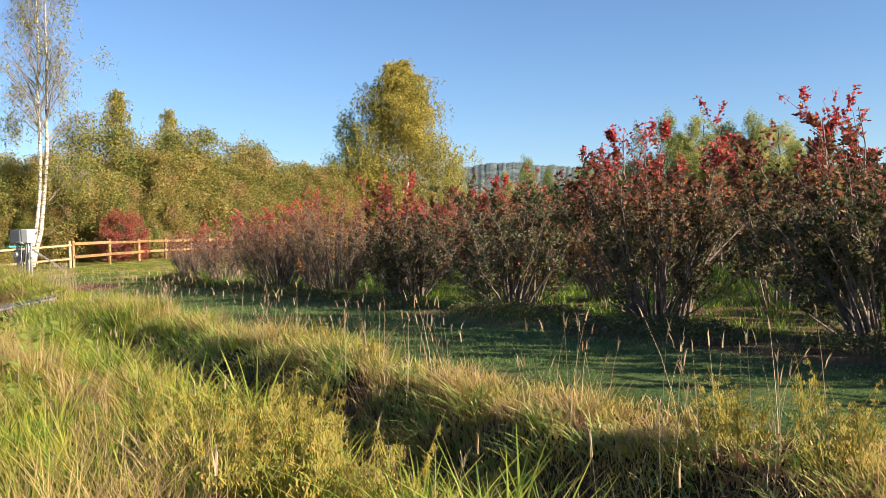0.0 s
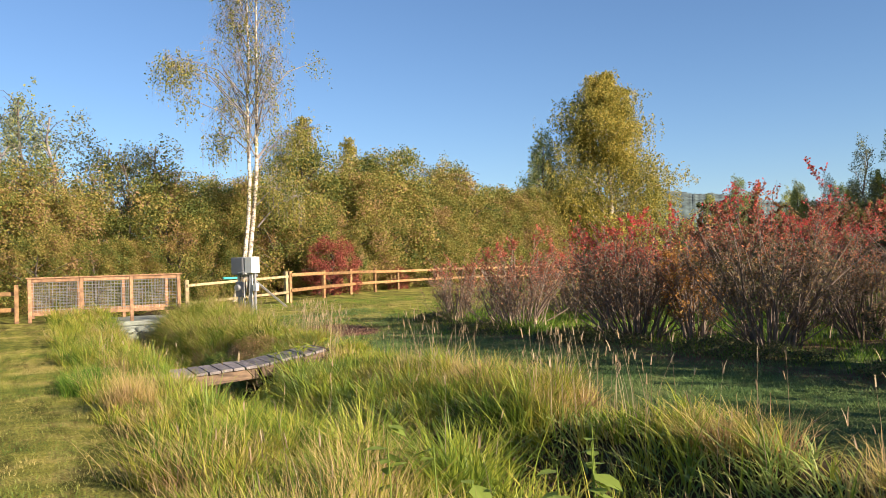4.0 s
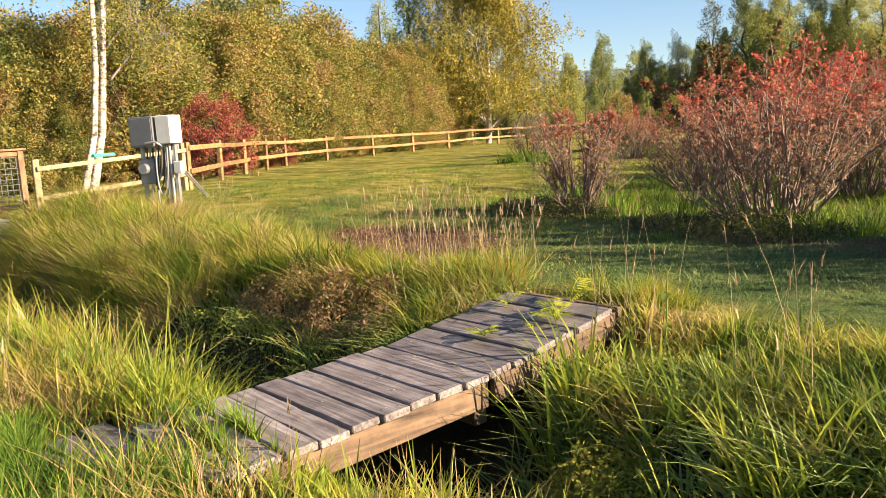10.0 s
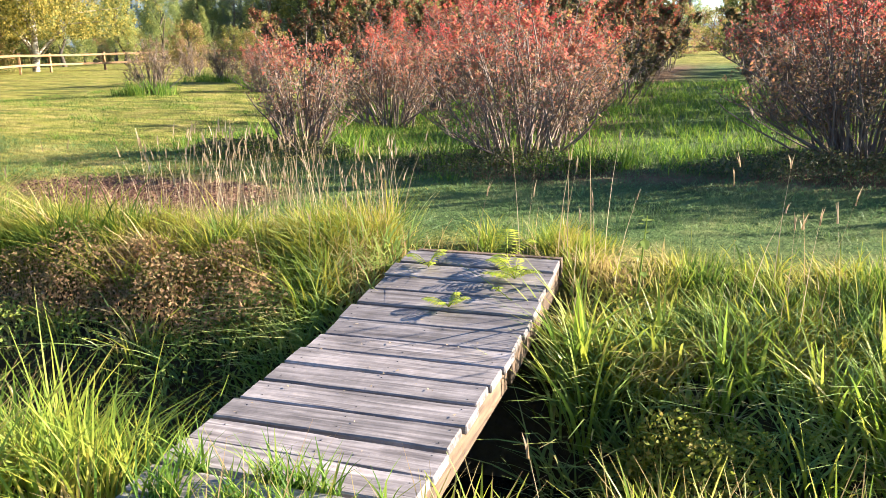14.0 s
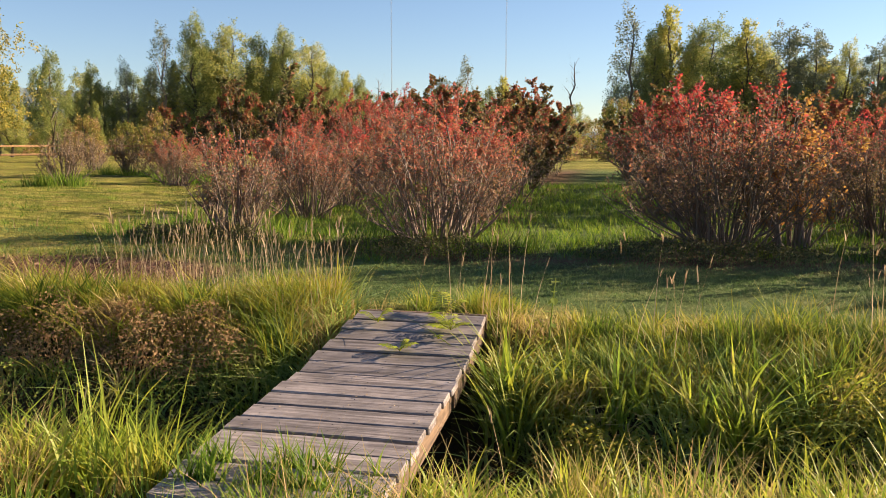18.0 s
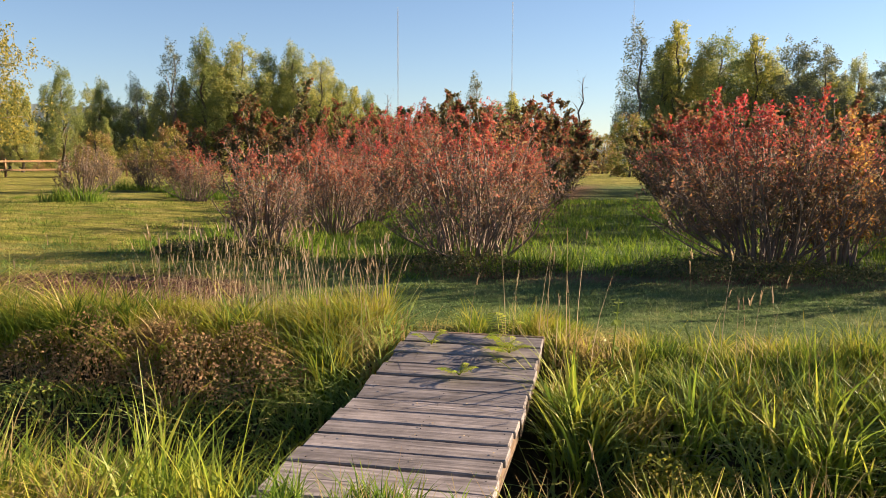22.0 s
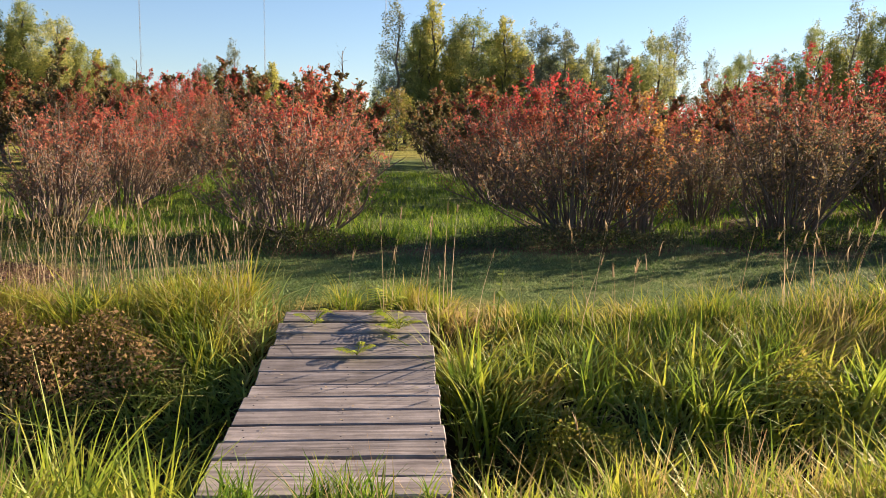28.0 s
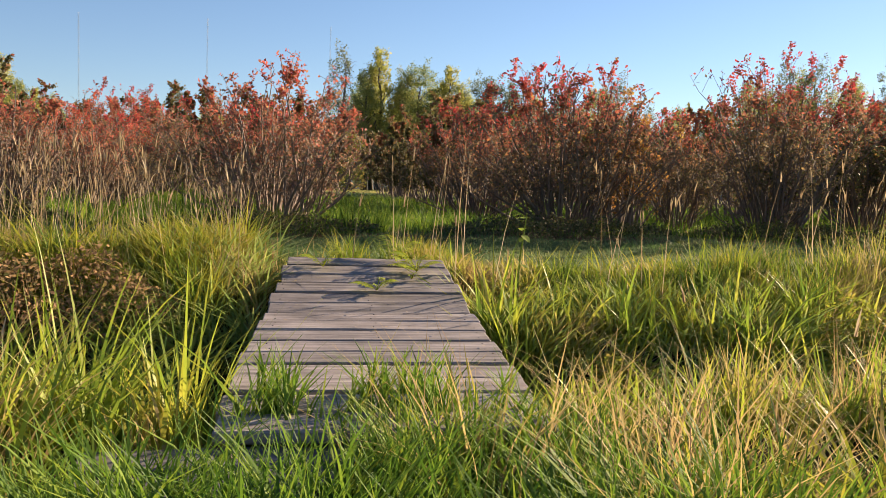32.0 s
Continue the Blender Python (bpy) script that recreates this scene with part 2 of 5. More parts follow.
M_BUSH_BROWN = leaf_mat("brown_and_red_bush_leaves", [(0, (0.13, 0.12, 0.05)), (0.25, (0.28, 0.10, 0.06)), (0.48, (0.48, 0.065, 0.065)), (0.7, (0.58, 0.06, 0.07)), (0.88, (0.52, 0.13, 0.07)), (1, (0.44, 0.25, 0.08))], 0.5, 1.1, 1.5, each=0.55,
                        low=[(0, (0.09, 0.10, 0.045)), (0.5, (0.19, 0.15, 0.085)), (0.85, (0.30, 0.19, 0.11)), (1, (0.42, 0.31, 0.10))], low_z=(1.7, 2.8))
M_BUSH_GREEN = leaf_mat("green_bush_leaves", [(0, (0.045, 0.075, 0.03)), (0.55, (0.09, 0.11, 0.04)), (0.85, (0.22, 0.10, 0.055)), (1, (0.38, 0.09, 0.06))], 0.32, 0.5, 1.5, each=0.8)
M_BUSH_ORANGE = leaf_mat("orange_bush_leaves", [(0, (0.14, 0.12, 0.04)), (0.4, (0.36, 0.17, 0.06)), (0.7, (0.50, 0.26, 0.07)), (1, (0.52, 0.38, 0.10))], 0.5, 0.6, 1.5, each=0.8)
M_BUSH_PALE = leaf_mat("faded_bush_leaves", [(0, (0.24, 0.17, 0.08)), (0.4, (0.44, 0.15, 0.09)), (0.7, (0.58, 0.10, 0.08)), (1, (0.50, 0.30, 0.14))], 0.5, 1.0, 1.6, each=0.55,
                       low=[(0, (0.14, 0.14, 0.06)), (0.5, (0.28, 0.18, 0.115)), (1, (0.40, 0.26, 0.165))], low_z=(1.0, 2.2))
M_BUSH_OLD = leaf_mat("dull_bush_leaves", [(0, (0.08, 0.10, 0.03)), (0.4, (0.17, 0.14, 0.05)), (0.6, (0.28, 0.13, 0.06)), (0.78, (0.40, 0.075, 0.055)), (1, (0.38, 0.22, 0.08))], 0.42, 1.0, 0.6, each=0.55,
                      low=[(0, (0.05, 0.07, 0.025)), (1, (0.18, 0.13, 0.06))], low_z=(1.4, 2.6), tree_shift=0.5)
M_TWIGGY = leaf_mat("brown_bush_leaves", [(0, (0.13, 0.13, 0.05)), (0.5, (0.27, 0.18, 0.10)), (1, (0.38, 0.25, 0.14))], 0.42, 0.5, 1.5)
M_LITTER = leaf_mat("dead_leaf_litter", [(0, (0.07, 0.04, 0.03)), (0.6, (0.17, 0.085, 0.06)), (1, (0.30, 0.19, 0.13))], 0.2, 0.5, 2.0)
M_GREYLEAF = leaf_mat("grey_green_leaves", [(0, (0.10, 0.13, 0.08)), (1, (0.27, 0.29, 0.18))], 0.45, 0.5, 0.3)
M_YELLOWLEAF = leaf_mat("yellow_green_leaves", [(0, (0.22, 0.25, 0.06)), (0.6, (0.40, 0.40, 0.10)), (1, (0.58, 0.50, 0.14))], 0.55, 0.5, 0.4)
M_PINE = leaf_mat("pine_needles", [(0, (0.11, 0.14, 0.09)), (1, (0.26, 0.29, 0.17))], 0.35, 0.5, 0.4)
M_HEDGE = leaf_mat("hedgerow_leaves", [(0, (0.08, 0.11, 0.025)), (0.3, (0.17, 0.19, 0.04)), (0.52, (0.28, 0.26, 0.06)), (0.72, (0.37, 0.28, 0.08)), (0.88, (0.36, 0.22, 0.10)), (1, (0.32, 0.20, 0.12))], 0.42, 1.3, 0.5, tree_shift=0.5, each=0.7)
M_BIRCHLEAF = leaf_mat("yellowing_leaves", [(0, (0.10, 0.14, 0.03)), (0.5, (0.25, 0.25, 0.05)), (1, (0.44, 0.35, 0.08))], 0.5, 0.4, 0.5)
M_WILLOW = leaf_mat("willow_leaves", [(0, (0.09, 0.11, 0.025)), (0.4, (0.26, 0.25, 0.05)), (0.75, (0.44, 0.36, 0.075)), (1, (0.54, 0.42, 0.10))], 0.5, 0.5, 0.22)
M_GROVE = leaf_mat("grove_leaves", [(0, (0.13, 0.18, 0.06)), (0.5, (0.27, 0.32, 0.095)), (1, (0.50, 0.46, 0.15))], 0.58, 0.45, 0.2, tree_shift=0.5)
M_REDSHRUB = leaf_mat("red_shrub_leaves", [(0, (0.14, 0.05, 0.04)), (0.6, (0.32, 0.07, 0.055)), (1, (0.36, 0.13, 0.07))], 0.35, 0.3)
M_FERN = leaf_mat("fern_leaflets", [(0, (0.30, 0.42, 0.04)), (1, (0.55, 0.56, 0.07))], 0.5, 0.2)
M_BRACKEN = leaf_mat("golden_bracken", [(0, (0.17, 0.20, 0.035)), (0.5, (0.34, 0.30, 0.055)), (1, (0.40, 0.25, 0.07))], 0.45, 0.3)
M_WEED = leaf_mat("weed_leaves", [(0, (0.16, 0.17, 0.05)), (0.4, (0.32, 0.22, 0.10)), (0.75, (0.44, 0.27, 0.15)), (1, (0.54, 0.36, 0.20))], 0.6, 0.5, 1.8)
M_GREENWEED = leaf_mat("green_weed_leaves", [(0, (0.10, 0.17, 0.035)), (0.6, (0.24, 0.32, 0.06)), (1, (0.42, 0.42, 0.08))], 0.48, 0.4)
M_YELLOWWEED = leaf_mat("yellow_weed_leaves", [(0, (0.16, 0.20, 0.03)), (0.5, (0.34, 0.36, 0.05)), (1, (0.46, 0.36, 0.09))], 0.48, 0.4, 2.0)
M_DEADWEED = leaf_mat("dead_weed_leaves", [(0, (0.05, 0.035, 0.02)), (0.5, (0.13, 0.075, 0.045)), (0.85, (0.24, 0.13, 0.08)), (1, (0.20, 0.20, 0.06))], 0.3, 0.5, 1.8)
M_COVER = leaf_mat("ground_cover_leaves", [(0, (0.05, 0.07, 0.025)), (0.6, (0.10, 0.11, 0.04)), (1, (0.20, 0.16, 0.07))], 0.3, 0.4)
M_STEM = plain_mat("bush_stems", (0.195, 0.145, 0.115), 0.8, 0, 0.4, 6)
M_DARKSTEM = plain_mat("dark_bush_stems", (0.155, 0.118, 0.095), 0.8, 0, 0.4, 6)
M_BARK = plain_mat("tree_bark", (0.10, 0.08, 0.06), 0.9, 0, 0.5, 5)
M_TWIG = plain_mat("grey_twigs", (0.24, 0.21, 0.20), 0.85, 0, 0.3, 5)
M_BIRCH = birch_mat()
M_OLDPLANK = wood_mat("damp_plank", (0.055, 0.05, 0.055), (0.19, 0.18, 0.19), 0.6, (2.2, 42, 42), 0, 0.8)
M_PLANK = wood_mat("weathered_plank", (0.10, 0.085, 0.083), (0.345, 0.31, 0.305), 0.7, (2.2, 42, 42), 0, 0.8)
M_STRINGER = wood_mat("weathered_beam", (0.055, 0.036, 0.024), (0.22, 0.145, 0.09), 0.8, (30, 2, 26))
M_FENCE = wood_mat("fence_timber", (0.20, 0.105, 0.045), (0.38, 0.22, 0.09), 0.7, (8, 8, 8))
M_POLE = wood_mat("pale_timber", (0.27, 0.21, 0.11), (0.44, 0.35, 0.20), 0.7, (8, 8, 8))
M_RAILWOOD = wood_mat("stained_timber", (0.22, 0.12, 0.065), (0.37, 0.21, 0.115), 0.75, (8, 8, 8))
M_GALV = plain_mat("galvanised_steel", (0.42, 0.43, 0.45), 0.45, 0.7, 0.2)
M_BOXGREY = plain_mat("grey_paint", (0.16, 0.17, 0.185), 0.5, 0.0, 0.12)
M_BOXWHITE = plain_mat("white_paint", (0.78, 0.77, 0.72), 0.5, 0.0, 0.06)
M_TEAL = plain_mat("teal_plastic", (0.05, 0.42, 0.38), 0.5, 0.0, 0.1)
M_CONCRETE = plain_mat("pale_concrete", (0.26, 0.29, 0.25), 0.9, 0.0, 0.35, 4)
M_CABLE = plain_mat("black_cable", (0.03, 0.03, 0.03), 0.5)
# haze of the distance put into the hill's blue-green base colour
M_HAZEHILL = plain_mat("hazed_wooded_hill", (0.095, 0.135, 0.135), 1.0, 0, 0.8, 0.06)
# distance haze mixed into the steel as a pale blue tint
M_MAST = plain_mat("hazed_mast_steel", (0.36, 0.40, 0.46), 0.6, 0.3)


def ground_mat():
    m, nt, b = mat_base("ground_cover")
    at = nt.nodes.new("ShaderNodeAttribute")
    at.attribute_name = "cover"
    sep = nt.nodes.new("ShaderNodeSeparateColor")
    nt.links.new(at.outputs["Color"], sep.inputs[0])
    n1, n2, n3 = noise_node(nt, 0.35, 5), noise_node(nt, 1.6, 7, rough=0.7), noise_node(nt, 38, 5, rough=0.7)
    g1 = ramp_node(nt, [(0.3, (0.13, 0.18, 0.03)), (0.55, (0.25, 0.25, 0.05)), (0.75, (0.38, 0.31, 0.10))])
    nt.links.new(n1.outputs[0], g1.inputs[0])
    g2 = ramp_node(nt, [(0.36, (0.06, 0.085, 0.02)), (0.5, (0.26, 0.26, 0.055)), (0.64, (0.52, 0.41, 0.16))])
    nt.links.new(n2.outputs[0], g2.inputs[0])
    lawn = mix_node(nt, 0.6, g1.outputs[0], g2.outputs[0])
    fine = ramp_node(nt, [(0.32, (0.42, 0.42, 0.42)), (0.66, (1.3, 1.3, 1.3))])
    nt.links.new(n3.outputs[0], fine.inputs[0])
    lawn = mix_node(nt, 0.9, lawn, fine.outputs[0], "MULTIPLY")
    # long dark lines in the lawn colour: soil lines and painted shadow streaks
    streak = noise_node(nt, 1.0, 5, stretch=(0.55, 2.6, 1.0), rough=0.65)
    sr = ramp_node(nt, [(0.38, (0.42, 0.40, 0.36)), (0.5, (0.95, 0.95, 0.9)), (0.62, (1.25, 1.18, 1.05))])
    nt.links.new(streak.outputs[0], sr.inputs[0])
    lawn = mix_node(nt, 0.85, lawn, sr.outputs[0], "MULTIPLY")
    soil = ramp_node(nt, [(0.3, (0.09, 0.05, 0.032)), (0.7, (0.27, 0.15, 0.10))])
    nt.links.new(n2.outputs[0], soil.inputs[0])
    # dark ramp for ditch mud and for painted shade under the tall grass
    mud_and_shade = ramp_node(nt, [(0.3, (0.03, 0.025, 0.016)), (0.7, (0.10, 0.075, 0.045))])
    nt.links.new(n2.outputs[0], mud_and_shade.inputs[0])
    # cooler green that puts the shade of the bushes into the ground
    shade_turf = ramp_node(nt, [(0.3, (0.05, 0.09, 0.03)), (0.5, (0.10, 0.16, 0.05)), (0.7, (0.19, 0.22, 0.08))])
    nt.links.new(n2.outputs[0], shade_turf.inputs[0])
    shade_turf = mix_node(nt, 0.8, shade_turf.outputs[0], fine.outputs[0], "MULTIPLY")
    lawn = mix_node(nt, sep.outputs[2], lawn, shade_turf)
    c = mix_node(nt, sep.outputs[0], lawn, soil.outputs[0])
    c = mix_node(nt, sep.outputs[1], c, mud_and_shade.outputs[0])
    nt.links.new(c, b.inputs["Base Color"])
    b.inputs["Roughness"].default_value = 0.95
    b.inputs["Specular IOR Level"].default_value = 0.1
    n4 = noise_node(nt, 6.5, 6, rough=0.7)
    hsum = nt.nodes.new("ShaderNodeMath")
    hsum.operation = "MULTIPLY_ADD"
    nt.links.new(n4.outputs[0], hsum.inputs[0])
    hsum.inputs[1].default_value = 2.5
    nt.links.new(n3.outputs[0], hsum.inputs[2])
    bump_to(nt, b, hsum.outputs[0], 1.0, 0.05)
    return m


def water_mat():
    m, nt, b = mat_base("ditch_water")
    b.inputs["Base Color"].default_value = (0.012, 0.012, 0.008, 1)
    b.inputs["Roughness"].default_value = 0.06
    n = noise_node(nt, 6, 2)
    bump_to(nt, b, n.outputs[0], 0.05, 0.01)
    return m


M_GROUND, M_WATER = ground_mat(), water_mat()


# ---- mesh helpers ----
def mesh_arrays(name, verts, faces, mats, smooth=False):
    """A mesh from arrays: verts (n, 3), faces (m, k)."""
    verts, faces = np.asarray(verts, np.float32), np.asarray(faces, np.int32)
    me = bpy.data.meshes.new(name)
    m, k = faces.shape
    me.vertices.add(len(verts))
    me.vertices.foreach_set("co", verts.ravel())
    me.loops.add(m * k)
    me.loops.foreach_set("vertex_index", faces.ravel())
    me.polygons.add(m)
    me.polygons.foreach_set("loop_start", np.arange(m, dtype=np.int32) * k)
    me.polygons.foreach_set("use_smooth", np.full(m, smooth))
    me.update(calc_edges=True)
    me.materials.append(mats)
    return me


def part_mesh(name, me, parent, label=""):
    ob = new(name, me)
    ob.parent = parent
    if label:
        tagged(ob, label)
    return ob


def part(name, bm, material, parent, label=""):
    me = bpy.data.meshes.new(name)
    bm.to_mesh(me)
    bm.free()
    me.materials.append(material)
    return part_mesh(name, me, parent, label)


def thing(name, m=None, label="", category="", group="", kind=""):
    ob = new(name)
    ob.empty_display_size = 0.1
    if m is not None:
        ob.matrix_basis = m
    return tagged(ob, label, category, group, kind)


def box_bm(x0, y0, z0, x1, y1, z1, bevel=0.005, bm=None):
    bm = bm or bmesh.new()
    r = bmesh.ops.create_cube(bm, size=1, matrix=Matrix.LocRotScale(((x0 + x1) / 2, (y0 + y1) / 2, (z0 + z1) / 2), None, (x1 - x0, y1 - y0, z1 - z0)))
    if bevel:
        es = {e for v in r["verts"] for e in v.link_edges}
        bmesh.ops.bevel(bm, geom=list(es), offset=bevel, segments=1, affect="EDGES")
    return bm


def tube(points, radii, sides=5, closed_tip=True):
    """Arrays of a tube along points."""
    P, R = np.asarray(points, float), np.asarray(radii, float)
    d = np.gradient(P, axis=0)
    d /= np.linalg.norm(d, axis=1, keepdims=True) + 1e-9
    ref = np.where(np.abs(d[:, 2:3]) > 0.9, [[1.0, 0, 0]], [[0, 0, 1.0]])
    u = np.cross(d, ref)
    u /= np.linalg.norm(u, axis=1, keepdims=True) + 1e-9
    v = np.cross(d, u)
    a = np.arange(sides) * 2 * np.pi / sides
    V = (P[:, None] + R[:, None, None] * (np.cos(a)[None, :, None] * u[:, None] + np.sin(a)[None, :, None] * v[:, None])).reshape(-1, 3)
    n = len(P)
    i, j = np.meshgrid(np.arange(n - 1), np.arange(sides), indexing="ij")
    k = (j + 1) % sides
    F = np.stack([i * sides + j, i * sides + k, (i + 1) * sides + k, (i + 1) * sides + j], -1).reshape(-1, 4)
    return V, F


def joined(pieces):
    Vs, Fs, off = [], [], 0
    for V, F in pieces:
        Vs.append(V)
        Fs.append(F + off)
        off += len(V)
    return np.concatenate(Vs), np.concatenate(Fs)


def leaf_quads(P, size, rng, droop=0.0, aspect=0.55, up=0.3):
    """One folded leaf at each point: two quads that meet at the midrib would double the count, so a kite each."""
    n = len(P)
    ax = rng.normal(size=(n, 3))
    ax[:, 2] = ax[:, 2] * 0.7 - droop
    ax /= np.linalg.norm(ax, axis=1, keepdims=True)
    nm = rng.normal(size=(n, 3))
    nm[:, 2] += up
    sd = np.cross(ax, nm)
    sd /= np.linalg.norm(sd, axis=1, keepdims=True) + 1e-9
    s = size * rng.uniform(0.6, 1.3, (n, 1))
    V = np.empty((n, 4, 3))
    V[:, 0] = P
    V[:, 1] = P + ax * s * 0.45 + sd * s * aspect / 2
    V[:, 2] = P + ax * s
    V[:, 3] = P + ax * s * 0.45 - sd * s * aspect / 2
    return V.reshape(-1, 3), np.arange(n * 4).reshape(n, 4)


def blades(P, h, width, lean, rng, segs=3, bend=0.6, dirs=None):
    """Curved grass blades: P roots, h heights, lean how far the tip goes sideways as a share of the height."""
    n = len(P)
    a = rng.uniform(0, 2 * np.pi, n) if dirs is None else dirs
    face = a + np.pi / 2 + rng.normal(0, 0.5, n)
    d = np.stack([np.cos(a), np.sin(a), np.zeros(n)], 1)
    s = np.stack([np.cos(face), np.sin(face), np.zeros(n)], 1)
    V = np.empty((n, segs + 1, 2, 3))
    for k in range(segs + 1):
        t = k / segs
        side = lean * h * (0.35 * t + 0.65 * t * t)
        upw = h * (t - bend * 0.35 * np.minimum(lean, 1.5) * t * t)
        c = P + d * side[:, None] + np.array([0, 0, 1.0]) * upw[:, None]
        w = (width * (1 - 0.88 * t ** 1.5) / 2)[:, None]
        V[:, k, 0], V[:, k, 1] = c - s * w, c + s * w
    base = np.arange(n)[:, None] * (2 * (segs + 1))
    F = np.concatenate([base + [[2 * k, 2 * k + 1, 2 * k + 3, 2 * k + 2]] for k in range(segs)], 0)
    return V.reshape(-1, 3), F


# ---- ground ----
def ss(a, b, x):
    t = np.clip((x - a) / (b - a), 0, 1)
    return t * t * (3 - 2 * t)


def ditch_mid(x):
    return 0.32 + 0.05 * np.sin(x * 0.9) - 0.44 * ss(0.6, -4, x) - 0.16 * ss(0.3, 2.0, x) + 1.22 * ss(2.6, 10, x)


def ground_z(x, y):
    x, y = np.asarray(x, float), np.asarray(y, float)
    left = ss(-3, -12.5, x)
    near = -0.17 + 0.52 * left
    far = 0.14 + 0.06 * ss(2, 7, y) + 0.32 * np.maximum(left, ss(8, 30, y))
    d = y - ditch_mid(x)
    w = 0.06 * np.sin(x * 2.1) + 0.05 * np.sin(x * 5.3 + 1)
    brow = 0.36 - 0.24 * ss(4, 7, x)      # the far bank rounds off before it drops into the ditch
    low = -0.8 + 0.24 * ss(0.9, 1.8, x)
    z = np.where(d < 0, near + (low - near) * ss(-1.1 + w, -0.15, d), np.where(d > 0.75, far - brow * ss(2.0, 0.7, d), far - brow * ss(2.0, 0.7, d) + (low - far + brow) * ss(0.8 + w, 0.05, d)))
    rough = 0.012 * np.sin(x * 3.1 + y * 1.3) * np.sin(y * 2.7 - x) + 0.02 * np.sin(x * 0.9 + 2) * np.sin(y * 0.8)
    return z + rough


def axis_steps(parts):
    out = []
    for a, b, step in parts:
        out += list(np.arange(a, b, step))
    return np.array(out + [parts[-1][1]])


gx = axis_steps([(-3000, -600, 400), (-600, -100, 60), (-100, -30, 6), (-30, -14, 1), (-14, 26, 0.25), (26, 60, 2), (60, 200, 20), (200, 3000, 400)])
gy = axis_steps([(-3000, -600, 400), (-600, -60, 60), (-60, -8, 4), (-8, 9, 0.2), (9, 20, 0.6), (20, 60, 3), (60, 300, 20), (300, 3000, 300)])
GX, GY = np.meshgrid(gx, gy, indexing="ij")
GZ = ground_z(GX, GY)
ni, nj = GX.shape
ii, jj = np.meshgrid(np.arange(ni - 1), np.arange(nj - 1), indexing="ij")
gf = np.stack([ii * nj + jj, (ii + 1) * nj + jj, (ii + 1) * nj + jj + 1, ii * nj + jj + 1], -1).reshape(-1, 4)
gme = mesh_arrays("ground", np.stack([GX, GY, GZ], -1).reshape(-1, 3), gf, M_GROUND, True)
fx, fy = GX.ravel(), GY.ravel()
dd = fy - ditch_mid(fx)
mud_and_shade = ss(-1.75, -1.35, dd) * ss(1.6, 1.15, dd)      # bare dark soil and thatch; also paints in the shade under tall grass
soil = np.exp(-(((fx + 4.1) / 1.6) ** 2 + ((fy - 3.55) / 0.8) ** 2) ** 2)
under = sum(np.exp(-((fx - x0) / 0.8) ** 2) for x0 in (-0.95, 2.75, 5.4, 8.6, 11.4, 14.7, 17.7, 20.9))
under = np.clip(under + 0.6 * ss(10, 13, fx), 0, 1) * ss(5.0, 5.7, fy) * ss(34, 30, fy) * ss(26, 24, fx)
front = np.exp(-((fy - 5.4) / 0.5) ** 2) * ss(-3, -1, fx) * 0.8
cover = np.zeros((len(fx), 4), np.float32)
cover[:, 0] = np.clip(soil + under * 0.85 + front, 0, 1)
cover[:, 1], cover[:, 3] = mud_and_shade, 1
cover[:, 2] = ss(2.0, 2.8, fy) * ss(34, 30, fy) * ss(-4.5, -2.0, fx)      # greener ground: the cool shade beside the bushes painted into its colour
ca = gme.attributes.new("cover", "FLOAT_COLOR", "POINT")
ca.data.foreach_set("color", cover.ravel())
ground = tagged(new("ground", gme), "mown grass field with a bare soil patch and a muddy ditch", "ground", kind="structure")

wx = np.linspace(-14, 60, 75)
wv = np.concatenate([np.stack([wx, ditch_mid(wx) - 0.6, np.full(75, -0.68)], 1), np.stack([wx, ditch_mid(wx) + 0.6, np.full(75, -0.68)], 1)])
wf = np.stack([np.arange(74), np.arange(74) + 1, np.arange(74) + 76, np.arange(74) + 75], 1)
tagged(new("water", mesh_arrays("water", wv, wf, M_WATER, True)), "still dark water in the bottom of the ditch", "water", kind="structure")

# distant wooded ridges, with haze painted into their blue-green colour
def ridge(name, dist, a0, a1, h0, seed, label):
    rng = np.random.default_rng(seed)
    n = 700
    az = np.radians(np.linspace(a0, a1, n))
    prof = np.zeros(n)
    for f in (2, 5, 11, 27, 60):
        prof += np.sin(np.linspace(0, f * 3.1, n) + rng.uniform(0, 6)) / f ** 0.9
    h = h0 * (0.75 + 0.35 * prof / 1.6) + rng.uniform(0, 0.018, n) * h0
    h *= np.sin(np.linspace(0.15, np.pi - 0.15, n)) ** 0.5
    V = []
    rows = [(1.0, 0.0), (1.02, 0.3), (1.05, 0.5), (1.08, 0.68), (1.12, 0.84), (1.16, 0.95), (1.2, 1.0), (1.5, 0.0)]
    for r, k in rows:
        jit = rng.uniform(-0.004, 0.004, n) * h0 * (k > 0)
        V.append(np.stack([np.sin(az) * r * dist, np.cos(az) * r * dist, h * k + jit - (3 if k == 0 else 0)], 1))
    V = np.concatenate(V)
    F = np.concatenate([np.stack([np.arange(n - 1) + k * n, np.arange(n - 1) + 1 + k * n, np.arange(n - 1) + 1 + (k + 1) * n, np.arange(n - 1) + (k + 1) * n], 1) for k in range(len(rows) - 1)])
    return tagged(new(name, mesh_arrays(name, V, F, M_HAZEHILL, True)), label, "hill", kind="structure")


ridge("backdrop_hill", 1100, -80, -10, 136, 3, "low distant wooded hill with haze painted as a blue-green tint")
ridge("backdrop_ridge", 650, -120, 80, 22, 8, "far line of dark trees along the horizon")

